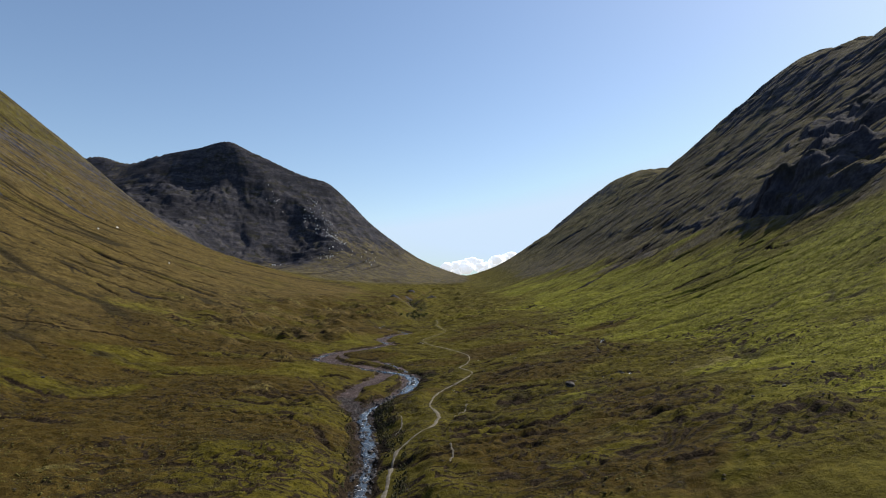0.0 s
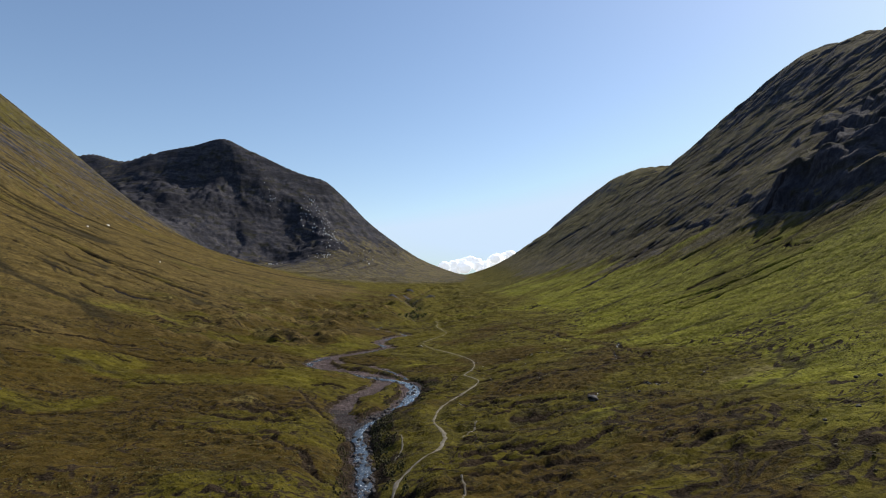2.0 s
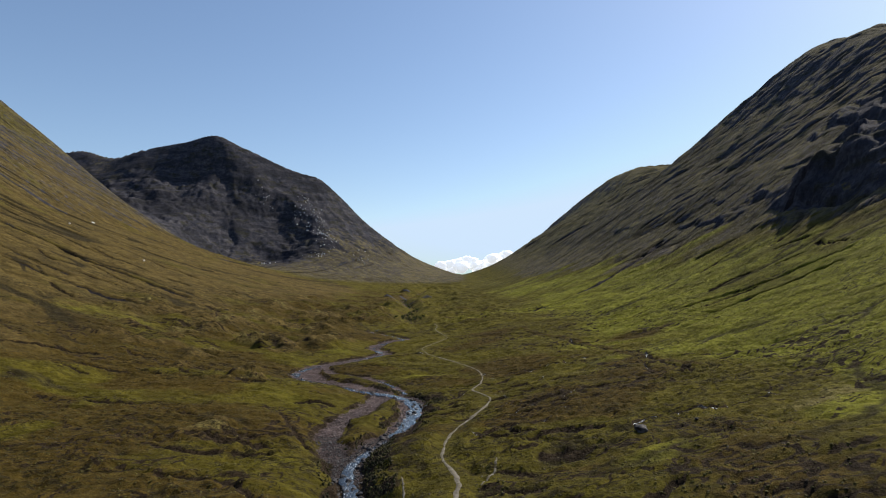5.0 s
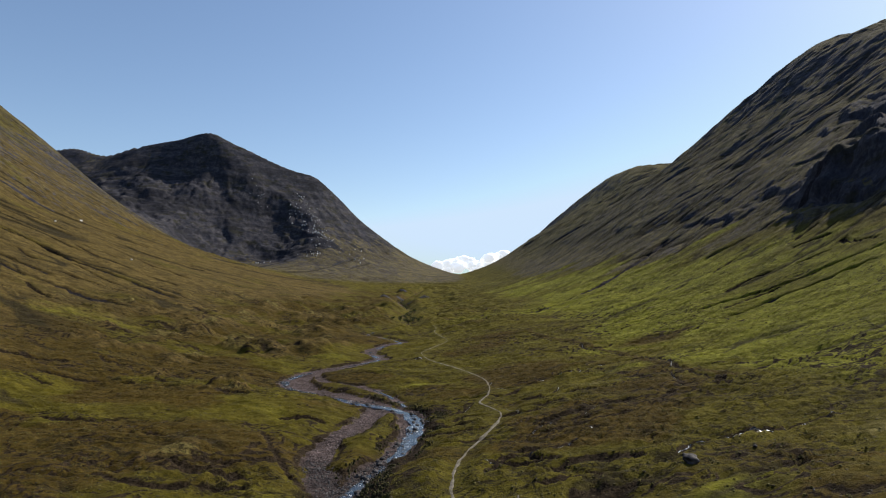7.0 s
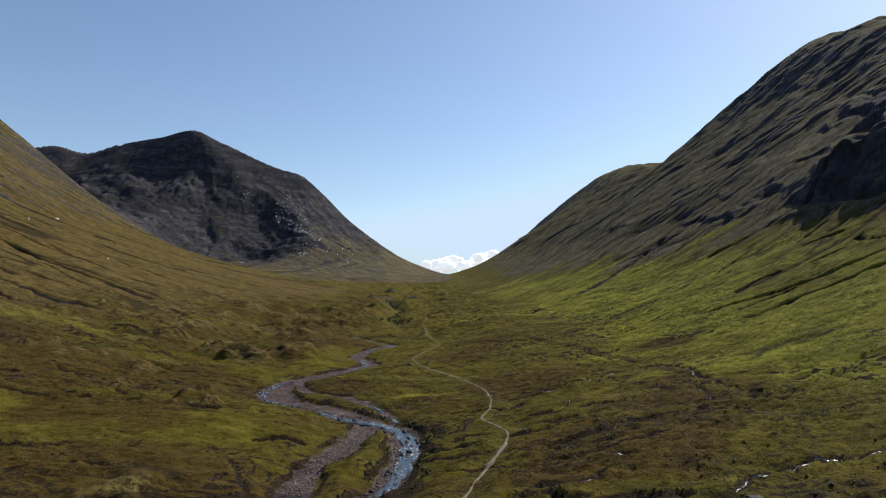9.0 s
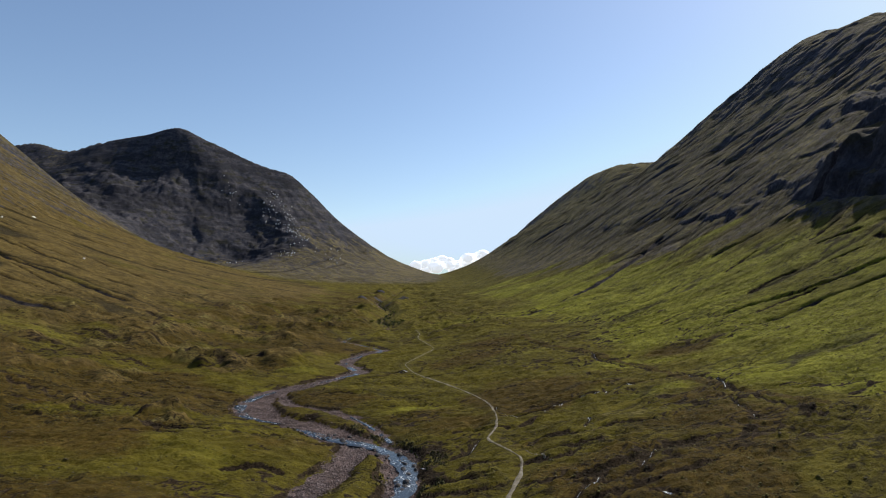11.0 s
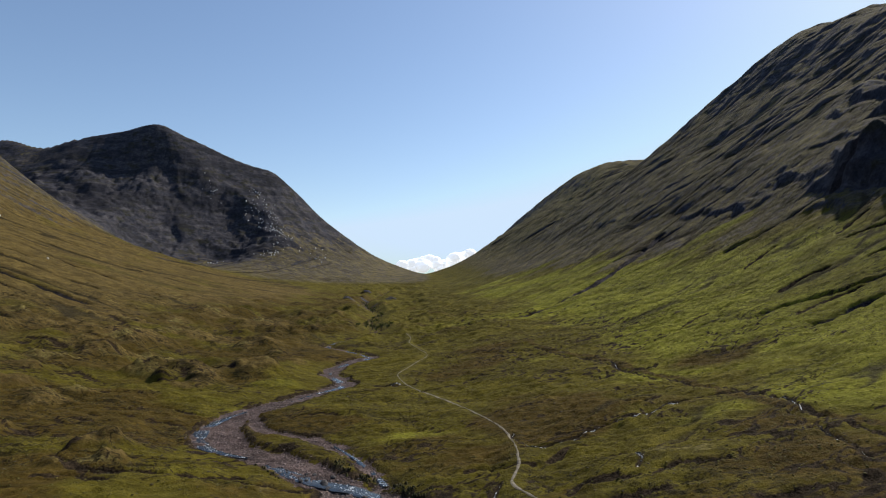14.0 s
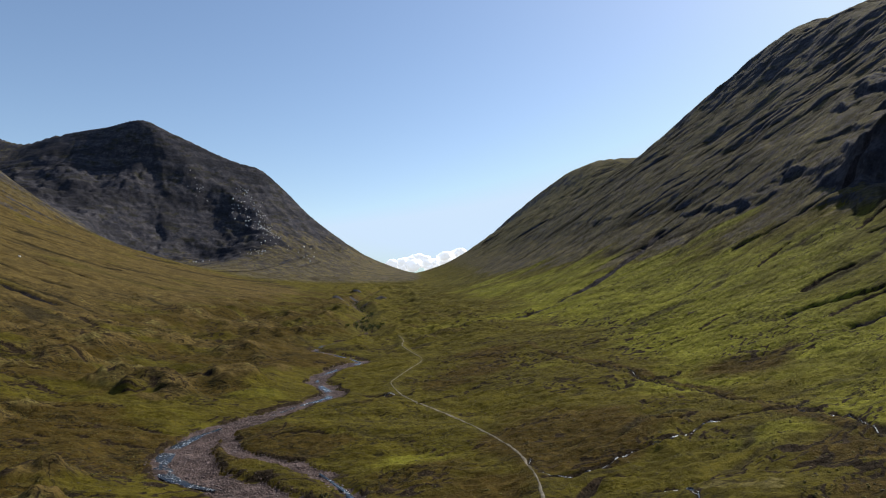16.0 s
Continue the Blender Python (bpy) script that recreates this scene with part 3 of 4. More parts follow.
def land(x, y):
    """Height of the ground, with what covers it: lush grass, bare rock, stream stones, peat."""
    x, y = np.asarray(x, float), np.asarray(y, float)
    z = bare_land(x, y)
    far = step(y, 700, 1500)
    east, west = step(x, 110, 320), step(-x, 170, 330)
    peak = step(y, 1900, 2250) * (1 - step(x, -120, 250)) * step(z, 110, 240)
    # ravines and ribs that run down the walls of the glen
    wob = 26 * layers(x / 260, y / 260, 2, 5)
    high = step(z, 110, 300)
    near = 1 - 0.8 * step(np.hypot(x, y), 700, 1500)
    q = (y - 0.10 * x + 0.65 * np.maximum(x - 330, 0) + wob) / 60
    big = furrow(q + 0.30 * layers(x / 90, y / 90, 3, 13), x / 230, 11) ** 3 * (0.35 + 0.9 * step(layers(x / 200, y / 200, 2, 14), -0.4, 0.5))
    thin = furrow(q * 2.7 + 0.3 * layers(x / 60, y / 60, 2, 15), x / 200, 17, 1) ** 3 * step(layers(x / 80, y / 60, 2, 18), -0.6, 0.1)
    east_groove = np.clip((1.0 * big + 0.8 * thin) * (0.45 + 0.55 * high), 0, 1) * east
    z = z - east * (1 - peak) * ((2.6 + 3.6 * high) * big + (1.2 + 0.5 * high) * thin * (0.4 + 0.6 * near))
    wside = west * (1 - peak)
    # the runnels of the western wall swing round from the mouth of the glen to its head
    q = ((y - 1017) * np.exp(-0.0021 * np.maximum(x, -1100)) + 1.6 * wob) / 175
    big = furrow(q, x / 420, 23) ** 3.0 * step(layers(x / 190, y / 150, 2, 24), -0.8, -0.2)
    rill = furrow(q * 2.6 + 0.3 * layers(x / 60, y / 60, 2, 25), x / 260, 29, 1) ** 4 * step(layers(x / 130, y / 90, 2, 35), -0.6, 0.0)
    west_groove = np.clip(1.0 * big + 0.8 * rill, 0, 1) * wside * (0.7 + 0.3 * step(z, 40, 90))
    z = z - wside * ((1.6 + 3.0 * step(z, 50, 150)) * big + (0.8 + 1.8 * step(z, 50, 150)) * rill + 3.5 * step(z, 60, 200) * furrow(q * 0.8, x / 500, 37, 1))
    # the western mountain: bowl under the summit, buttresses and gullies
    z = z - 50 * np.exp(-(((x + 975) / 105) ** 2 + ((y - 2440) / 66) ** 2)) - 12 * np.exp(-(((x + 810) / 60) ** 2 + ((y - 2390) / 110) ** 2))
    wx = x + 70 * layers(x / 170, y / 170, 3, 41)
    below = step(smooth_line(x, *zip(*CREST_Y)) - y, 10, 120)
    drop = before_rib(x, y)
    z = z - peak * 50 * step(drop, -5, 75) * (1 - step(drop, 330, 760)) * step(-x, 400, 560) * (1 - step(-x, 900, 1100))
    z = z - peak * 18 * step(drop, 150, 210) * (1 - step(drop, 220, 420)) * step(-x, 480, 600) * (1 - step(-x, 800, 950))
    z = z - peak * below * (8 * furrow(wx / 130, y / 420, 43) ** 1.6 + 3 * furrow(wx / 60, y / 190, 47) ** 1.6) * (0.35 + 0.65 * step(-x, 300, 620))
    # groove: how far the hollows are darkened in colour, as shade would
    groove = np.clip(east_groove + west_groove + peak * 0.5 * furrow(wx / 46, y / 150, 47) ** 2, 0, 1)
    # crags: broken ledges on the eastern wall and the mountain's face
    crag = east * step(z, 112, 165) * (0.10 + 0.90 * (1 - step(np.hypot((x - 450) / 1.2, (y - 730) / 1.35), 120, 230))) * step(layers(x / 150, y / 190, 3, 53), -0.35, 0.3)
    crag = np.maximum(crag, peak * 0.75 * step(-x, 420, 520) * step(drop, -20, 30) * step(layers(x / 110, y / 90, 3, 59), -0.5, 0.1))
    crag = crag * (1 - step(z, 560, 680))
    core = crag * (1 - step(np.hypot((x - 405) / 1.0, (y - 715) / 1.4), 70, 130))
    # one great dark buttress over the green slope
    face = (1 - step(np.hypot((x - 405 + 14 * layers(x / 50, y / 50, 2, 64)) / 76, (y - 664) / 150), 0.15, 1.0))
    share = (z + 22 * layers(x / 45, y / 45, 3, 66) - 132) / 84
    z = z + face * 84 * (0.8 * step(share, 0.04, 0.52) + 0.2 * np.clip(share, 0, 1) - np.clip(share, 0, 1))
    crag = np.maximum(crag, face * step(share, 0.0, 0.1) * (1 - step(share, 0.75, 1.0)))
    core = core * (1 - face)
    t = (z - 0.10 * y + 24 * layers(x / 70, y / 70, 4, 61)) / 36
    part = t - np.floor(t)
    z = z + (crag * 22 * (1 - 0.7 * face) + core * 20) * (step(part, 0.34, 0.60) - part)
    z = z + crag * 4.0 * layers(x / 17, y / 17, 3, 67) * near + high * east * 5.0 * layers(x / 75, y / 55, 3, 68, 0.5) + peak * below * (9.0 * layers(x / 80, y / 60, 4, 69, 0.5) + 7 * furrow((y + 0.25 * z) / 60, x / 160, 63) * step(drop, 0, 60)) + high * east * (1.3 * layers(x / 32, y / 26, 3, 71, 0.55))
    t = (z + 11 * layers(x / 46, y / 46, 3, 72)) / 15
    part = t - np.floor(t)
    z = z + peak * step(drop, -20, 40) * below * step(-x, 420, 560) * (1 - step(-x, 1050, 1200)) * 8 * (step(part, 0.30, 0.58) - part)
    # lumps of the valley floor
    trail = clearance(x, y, PATH_LINE, 12.0)
    calm = step(trail, 0.8, 6.0)
    even = z
    flat = 1 - step(z, 34, 70)
    bumpy = 1 - 0.5 * step(y, 1100, 1800)
    z = z + bumpy * (1.5 * layers(x / 60, y / 42, 2, 73) + 0.75 * layers(x / 15, y / 11, 3, 79))
    west_floor = step(-x, 40, 130) * flat
    z = z + west_floor * step(y, 450, 620) * (1 - step(y, 1000, 1700)) * 6.0 * np.clip(layers(x / 44, y / 40, 3, 83) + 0.15, 0, 1)
    z = z + step(y, 650, 800) * (1 - step(y, 2000, 2500)) * 6.5 * layers(x / 38, y / 60, 5, 85, 0.66) * (1 - step(np.abs(x + 50), 50, 230))
    knolls = np.zeros(np.shape(x))
    kx, ky = x + 5 * layers(x / 14, y / 14, 2, 87), y + 5 * layers(x / 14, y / 14, 2, 91)
    for hx, hy, r, h in OUTCROPS:
        crag = np.maximum(crag, 0.95 * (1 - step(np.hypot(x - hx, y - hy) / r, 0.7, 1.3)))
    for hx, hy, r, h in HUMMOCKS:
        knoll = np.exp(-(((kx - hx) ** 2 + (ky - hy) ** 2) / r**2) ** 1.6)
        z, knolls = z + h * knoll, np.maximum(knolls, knoll)
    z = z + knolls * (1 - far) * 1.5 * layers(x / 7, y / 7, 3, 88)
    # little scarps where the peat has slipped
    n = layers(x / 34, y / 17, 3, 89)
    slip = flat * (1 - far)
    torn = np.zeros(np.shape(x))
    for ledge, drop_by in ((0.42, 0.9), (0.22, 1.3), (0.02, 0.8), (-0.16, 1.0), (-0.34, 1.2)):
        z = z - 0.65 * slip * drop_by * step(n, ledge, ledge + 0.035) * (1 - step(n, ledge + 0.04, ledge + 0.17)) * step(layers(x / 44, y / 30, 2, 92 + int(50 * ledge)), -0.45, 0.0)
        torn = np.maximum(torn, step(n, ledge - 0.035, ledge + 0.0) * (1 - step(n, ledge + 0.04, ledge + 0.08)))
    torn = slip * torn * step(layers(x / 30, y / 24, 2, 90), 0.0, 0.3) * step(y, 105, 150)
    rut = furrow((y + np.where(x > 20, -0.25, 0.3) * x + 12 * layers(x / 70, y / 70, 2, 95)) / 17, x / 85, 97) ** 3 * (1 - far) * step(layers(x / 55, y / 40, 2, 98), -0.05, 0.35)
    z = z - 0.75 * rut
    scree = np.full(np.shape(x), 20.0)
    for line in GULLIES:
        scree = np.minimum(scree, clearance(x, y, line, 20.0, 8.0))
    scree = scree + 2.2 * layers(x / 14, y / 14, 3, 93)
    z = z - 4.6 * (1 - step(scree, -3, 3))
    scree = 1 - step(scree, -1.5, 2.5)
    z = even + (z - even) * calm
    # stream bed and banks
    level = smooth_line(y, *zip(*STREAM_Z))
    arms = np.minimum(clearance(x, y, STREAM), clearance(x, y, DRY_ARM) + 0.0)
    arms = np.minimum(arms, clearance(x, y, SIDE_ARM))
    upper = clearance(x, y, GORGE)
    arms, bare = np.minimum(arms, upper), np.minimum(arms, upper + 2.5 + 2 * step(y, 690, 830))
    ragged = arms + 1.9 * layers(x / 10, y / 10, 3, 101)
    low = level + 0.9 + 0.5 * layers(x / 12, y / 12, 2, 99) + np.maximum(ragged, 0) * smooth_line(y, (100, 250, 320, 420, 700, 900), (0.46, 0.46, 0.28, 0.14, 0.16, 0.28))
    z = z + (soft_min(z, low, 1.6) - z) * (1 - step(arms, 12, 27))
    deep = np.clip(z - level, 0.6, 12)
    rugged = patches(x, y, BROKEN, 203) * flat
    tussock = (0.34 + 0.26 * rugged) * layers(x / 4.2, y / 2.8, 2, 103) + (0.20 + 0.22 * rugged) * layers(x / 1.7, y / 1.4, 1, 107)
    groove = np.clip(groove + 0.4 * rut * calm, 0, 1)
    worn = cut_lines(x, y) + 0.5 * layers(x / 4, y / 4, 2, 109)
    z = z - (1 - step(worn, -0.5, 1.0)) * (1.2 + 1.8 * east + 1.6 * step(-x, 220, 300)) * step(ragged, 1.0, 4.0)
    bed = level + 0.30 * layers(x / 3.5, y / 3.5, 2, 113) + 0.34 * layers(x / 11, y / 11, 2, 127)
    bank = step(ragged, 0.3, 1.2 + 0.4 * deep)
    z = bed + (np.where(arms < 29, np.maximum(z, level + 0.7), z) - bed) * bank + tussock * calm * step(ragged, 0.5, 2.0) * (1 - far)
    gravel = 1 - step(bare + 1.5 * (1 - step(y, 250, 285)) + 1.9 * layers(x / 10, y / 10, 3, 101) + 1.5 * step(layers(x / 7, y / 7, 2, 111), 0.25, 0.6), 0.0, 1.3)
    wet = np.maximum(1 - step(worn, 0.0, 1.4), (0.55 + 0.45 * step(layers(x / 13, y / 13, 2, 115), -0.4, 0.1)) * (1 - step(ragged, 1.9, 3.3)) * (1 - (1 - step(ragged, -0.3, 0.5)) * step(y, 275, 325)))
    # dark strip on the east bank: scrub, and the bank's shade as ground colour
    scrub = step(x - np.interp(y, [p[1] for p in STREAM], [p[0] for p in STREAM]), 0, 2) * (1 - step(y, 360, 400)) * (1 - step(arms, 5.0, 14.0)) * step(layers(x / 5, y / 8, 3, 117), -0.30, 0.10)
    wet = np.maximum(wet, np.maximum(1.0 * torn, 1.0 * scrub) * calm)
    return z, gravel, crag, wet, groove, scree, knolls


def height(x, y):
    return land(np.atleast_1d(np.asarray(x, float)), np.atleast_1d(np.asarray(y, float)))[0]


# ---- the ground: one sheet from below the camera to the far side of the pass ----
def mesh_object(name, verts, faces, material, smooth=True):
    me = bpy.data.meshes.new(name)
    verts, faces = np.asarray(verts, np.float32), np.asarray(faces, np.int32)
    k = faces.shape[1]
    me.vertices.add(len(verts)), me.loops.add(faces.size), me.polygons.add(len(faces))
    me.vertices.foreach_set("co", verts.ravel())
    me.loops.foreach_set("vertex_index", faces.ravel())
    me.polygons.foreach_set("loop_start", np.arange(len(faces), dtype=np.int32) * k)
    me.polygons.foreach_set("use_smooth", np.full(len(faces), smooth))
    me.update(calc_edges=True)
    me.materials.append(material)
    return new(name, me)


def grid_faces(rows, cols):
    a = (np.arange(rows - 1)[:, None] * cols + np.arange(cols - 1)[None]).ravel()
    return np.stack([a, a + 1, a + cols + 1, a + cols], 1)


def ground():
    """A fan of quads round a point behind the camera, one metre wide along the stream and coarser far off."""
    near = np.arange(330, 860, 1.05)
    rows = np.r_[np.geomspace(4, 170, 24)[:-1], np.arange(170, 330, 3.2), near, 860 * np.exp(np.arange(1, 500) * 0.0019), np.arange(2222, 3010, 5.0), 3010 * np.exp(np.arange(1, 75) * 0.007)]
    turn = np.radians(np.r_[np.linspace(-180, -60, 30)[:-1], np.linspace(-60, -44, 40)[:-1], np.linspace(-44, 49, 760), np.linspace(49, 63, 40)[1:], np.linspace(63, 180, 30)[1:]])
    r, a = np.meshgrid(rows, turn, indexing="ij")
    x, y = r * np.sin(a), -200 + r * np.cos(a)
    z, gravel, crag, wet, groove, scree, knolls = land(x, y)
    dz = np.hypot(*(np.gradient(z, axis=k) / np.maximum(np.hypot(np.gradient(x, axis=k), np.gradient(y, axis=k)), 1e-6) for k in (0, 1)))
    steep = step(dz, 0.75, 1.25)
    # dark rock before the mountain's rib also paints in that face's shade
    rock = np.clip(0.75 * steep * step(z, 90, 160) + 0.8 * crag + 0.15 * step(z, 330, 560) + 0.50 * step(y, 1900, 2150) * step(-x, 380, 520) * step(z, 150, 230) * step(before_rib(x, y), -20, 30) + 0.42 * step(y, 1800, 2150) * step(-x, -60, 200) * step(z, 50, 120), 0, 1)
    brown, green = patches(x, y, BROWN, 151), patches(x, y, GREEN, 171)
    floor = 1 - step(z, 40, 75)
    drab = np.clip(floor * (0.18 + (0.36 + 0.14 * step(y, 350, 420) * (1 - step(y, 600, 720))) * step(-x, 40, 120) + 0.5 * layers(x / 60, y / 40, 3, 181)) + (0.48 + 0.27 * step(-x, 0, 60)) * brown - 0.9 * green, 0, 1)
    brae = z + 0.065 * (y - 500) * (1 - 0.5 * step(y, 1200, 2000)) + 34 * layers(x / 150, (y + 0.4 * x) / 50, 4, 183, 0.6)
    lush = step(x, 60, 170) * (1 - step(brae, 88, 165)) * (1 - 0.4 * step(y, 1300, 2000)) * (0.78 + 0.35 * layers(x / 70, y / 45, 3, 187))
    lush = lush + 0.16 * (1 - step(np.abs(x + 30), 40, 110)) * step(y, 300, 520) + 0.18 * step(-x, 190, 250) * (1 - step(-x, 300, 420)) * (1 - step(y, 650, 1000)) + 0.08
    lush = np.clip(lush + (0.27 + 0.24 * step(x, -60, 20)) * green * floor - 0.75 * brown, 0, 1)
    pale = np.clip(0.36 * step(layers(x / 26, y / 18, 4, 189), 0.05, 0.5) + 0.5 * patches(x, y, ((60, 366, 9), (62, 172, 12), (110, 262, 10), (-104, 168, 8), (-52, 372, 8)), 191) + 0.30 * knolls * step(-x, 60, 90), 0, 1)
    heath = np.clip(0.40 + 0.60 * layers(x / 38, y / 26, 4, 193) + 0.45 * step(-x, 60, 110) * step(y, 520, 600) * (1 - step(y, 1000, 1500)) * floor - 0.35 * green, 0, 1)
    broken = patches(x, y, BROKEN, 203)
    heath = np.clip(heath + 0.7 * broken + 0.2 * step(-x, 60, 110) * step(y, 360, 420) * (1 - step(y, 520, 600)) + 0.25 * (1 - step(y, 250, 350)) * floor, 0, 1)
    drab, lush = np.clip(drab + 0.15 * broken + 0.12 * (1 - step(y, 230, 330)) * step(-x, 10, 60) - 0.22 * (1 - step(y, 180, 260)) * step(x, 15, 50), 0, 1), np.clip(lush + 0.22 * step(x, 10, 50) * (1 - step(y, 190, 260)), 0, 1) * (1 - 0.5 * broken)
    trench = 1 - step(clearance(x, y, DITCH, 12.0) + 1.2 * layers(x / 8, y / 8, 2, 195), -0.6, 1.8)
    heath, drab, lush = np.maximum(heath, 0.9 * trench), np.maximum(drab, trench), lush * (1 - 0.8 * trench)
    # far eastern spur turned to straw: its haze painted as a paler tone
    pale = np.maximum(pale, 0.8 * step(x, 150, 320) * step(y, 1850, 2200))
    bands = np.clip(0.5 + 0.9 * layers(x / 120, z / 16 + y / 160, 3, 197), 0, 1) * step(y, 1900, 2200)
    ob = mesh_object("ground", np.stack([x, y, z], -1).reshape(-1, 3), grid_faces(len(rows), len(turn)), MOOR)
    ochre = np.clip(0.9 * knolls * step(-x, 60, 90) + 1.0 * step(-x, 170, 300) * (1 - step(z, 360, 560)) * (1 - step(y, 1700, 2100)) * (0.85 + 0.4 * layers(x / 90, y / 60, 3, 199)), 0, 1)
    bare = np.clip(0.15 * step(y, 1500, 2300) * (1 - step(x, 0, 100)) + step(brae, 95, 175) * (0.05 + 0.95 * step(x, 100, 300)) * (1 - 0.5 * step(y, 1850, 2200)) + 0.62 * step(y, 1750, 2150) * step(z, 62, 100) * (1 - step(x, 60, 160)) + 0.34 * step(-x, 480, 760) * step(z, 130, 280), 0, 1)
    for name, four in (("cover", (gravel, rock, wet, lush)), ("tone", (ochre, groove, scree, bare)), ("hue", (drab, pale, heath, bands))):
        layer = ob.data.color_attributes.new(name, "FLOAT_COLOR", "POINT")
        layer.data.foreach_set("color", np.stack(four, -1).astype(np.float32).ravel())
    return tagged(ob, "open moorland glen of brown and green grass between steep rocky hillsides", "ground", kind="structure")


ground()


# ---- stream, rills and footpath ----
def ribbon(name, points, lift, material, spacing=1.0, across=5, seed=0, edge=-0.2, follow=True, wobble=0.25):
    """A band laid along a line, as wide as its points say, on the ground or at the stream's level."""
    line = along(points, spacing)
    t = np.gradient(line[:, :2], axis=0)
    t /= np.linalg.norm(t, axis=1, keepdims=True)
    side = np.stack([t[:, 1], -t[:, 0]], 1)
    run = np.arange(len(line)) * spacing
    verts = []
    for k in np.linspace(-1, 1, across):
        w = line[:, 2] * (1 + wobble * layers(run / 5, run * 0 + 9 * np.sign(k), 3, seed))
        verts.append(line[:, :2] + side * (k * w)[:, None])
    xy = np.stack(verts, 1)
    z = height(xy[..., 0], xy[..., 1]) if follow else smooth_line(xy[..., 1], *zip(*STREAM_Z)) * np.ones(xy.shape[:2])
    if not follow:
        z = np.repeat(z.mean(1, keepdims=True), across, 1)
    z = z + lift
    z[:, 0] += edge
    z[:, -1] += edge
    v = np.concatenate([xy, z[..., None]], -1)
    return mesh_object(name, v.reshape(-1, 3), grid_faces(len(line), across)[:, ::-1], material)


WATERS = ((((-30, -80, 3), (-20, 60, 3), (-22, 166, 2.0), (-23, 190, 1.8), (-25, 210, 2.1), (-30, 240, 2.0), (-33, 264, 1.8), (-27, 286, 1.7), (-21, 305, 2.1), (-16.5, 335, 2.9), (-18, 360, 3.4), (-30, 377, 3.0), (-44, 388, 2.6), (-58, 403, 2.0)), 0.27),
          (((-66, 411, .5), (-79, 420, 1.8), (-88, 432, 2.8), (-92, 450, 2.6), (-89, 470, 1.8), (-82, 487, .4)), 0.34),)
WATERS += ((((-70, 503, .6), (-58, 528, .9), (-48, 546, 2.2), (-50, 560, 2.4), (-58, 585, 1.5), (-60, 604, 1.2), (-50, 634, 1.6), (-37, 660, 2.4)), 0.06),
           (((-40, 423, .3), (-31, 405, .8), (-26, 393, 1.0), (-22, 380, 1.0)), 0.25), (((-37, 660, 1.0), (-51, 689, 1.0), (-76, 733, 1.0), (-68, 771, .8), (-46, 805, .7)), 0.1),)
for n, (line, lift) in enumerate(WATERS):
    tagged(ribbon("water", line, lift, WATER, 1.0, 7, 300 + n, -0.22, False, 0.35), "shallow clear hill stream running over stones between grassy banks", "stream", "stretches of the stream", "structure")
for n, line in enumerate(RILLS):
    tagged(ribbon("water", [(x, y, 0.42 * w) for x, y, w in line], 0.34, RILL, 0.5, 3, 330 + n, 0.0, True, 0.9), "thin bright trickle of water in wet moor grass", "rill", "rills on the moor", "structure")
tagged(ribbon("path", [(x, y, 0.62 if y < 330 else 0.5 if y < 520 else 0.3) for x, y in PATH_LINE], 0.12, TRODDEN, 0.7, 5, 351, -0.2, True, 0.8),
       "narrow worn footpath of pale gravel winding through moor grass", "footpath", kind="structure")


for n, line in enumerate((((2, 166, .3), (3, 177, .4), (2, 187, .25)), ((4, 226, .3), (8, 236, .4), (10, 247, .25)), ((-16, 240, .3), (-15, 228, .4), (-17, 216, .3)), ((19, 346, .25), (22, 338, .35), (23, 331, .2)))):
    tagged(ribbon("path", line, 0.1, TRODDEN, 0.6, 5, 360 + n, -0.2, True, 0.7), "short scar of bare gravel worn into the grass", "footpath", "scars beside the path", "structure")


# ---- stones ----
def lump(seed, cuts=2, flat=0.7, rough=0.35):
    """A broken boulder, about one metre across."""
    bm = bmesh.new()
    bmesh.ops.create_icosphere(bm, subdivisions=cuts, radius=0.5)
    rnd = random.Random(seed)
    planes = [(Vector((rnd.uniform(-1, 1), rnd.uniform(-1, 1), rnd.uniform(-0.6, 1))).normalized(), rnd.uniform(0.27, 0.42)) for _ in range(7)]
    for v in bm.verts:
        for d, far in planes:
            over = v.co.dot(d) - far
            if over > 0:
                v.co -= d * over * 0.9
        v.co *= 1 + rough * 0.35 * noise.noise(v.co * 3.1 + Vector((seed * 7.7, 0, 0)))
        v.co.z *= flat
    return bm


def stone_mesh(name, seed, material, cuts=2, flat=0.7, rough=0.35):
    bm = lump(seed, cuts, flat, rough)
    me = bpy.data.meshes.new(name)
    bm.to_mesh(me)
    bm.free()
    me.materials.append(material)
    return me


BOULDER_SHAPES = [stone_mesh("boulder", 11 + k if k else 43, BOULDER, 4 if k == 0 else 2, 0.85 if k == 0 else 0.7, 1.3 if k == 0 else 0.35) for k in range(6)] + [stone_mesh("boulder", 77, PALE_SLAB)]


def boulder(x, y, size, shape, turn, label, group=""):
    ob = new("boulder", BOULDER_SHAPES[shape])
    ob.matrix_world = pose(x, y, float(height(x, y)[0]) + 0.18 * size, 0, 0, turn) @ Matrix.Diagonal((size * 1.15, size, size, 1))
    return tagged(ob, label, "boulder", group)


boulder(51.5, 251, 3.4, 0, 35, "large dark grey boulder lying alone on the moor grass")
for k, (x, y, size) in enumerate(((-181, 280, 1.8), (101, 183, 1.5), (126, 210, 1.6), (120, 212, 1.3), (70, 256, 1.1), (134, 216, 1.2), (112, 196, 1.0), (88, 176, 1.1))):
    boulder(x, y, size, 1 + k % 5, 47 * k, "grey weathered boulder half sunk in moor grass", "boulders on the moor")
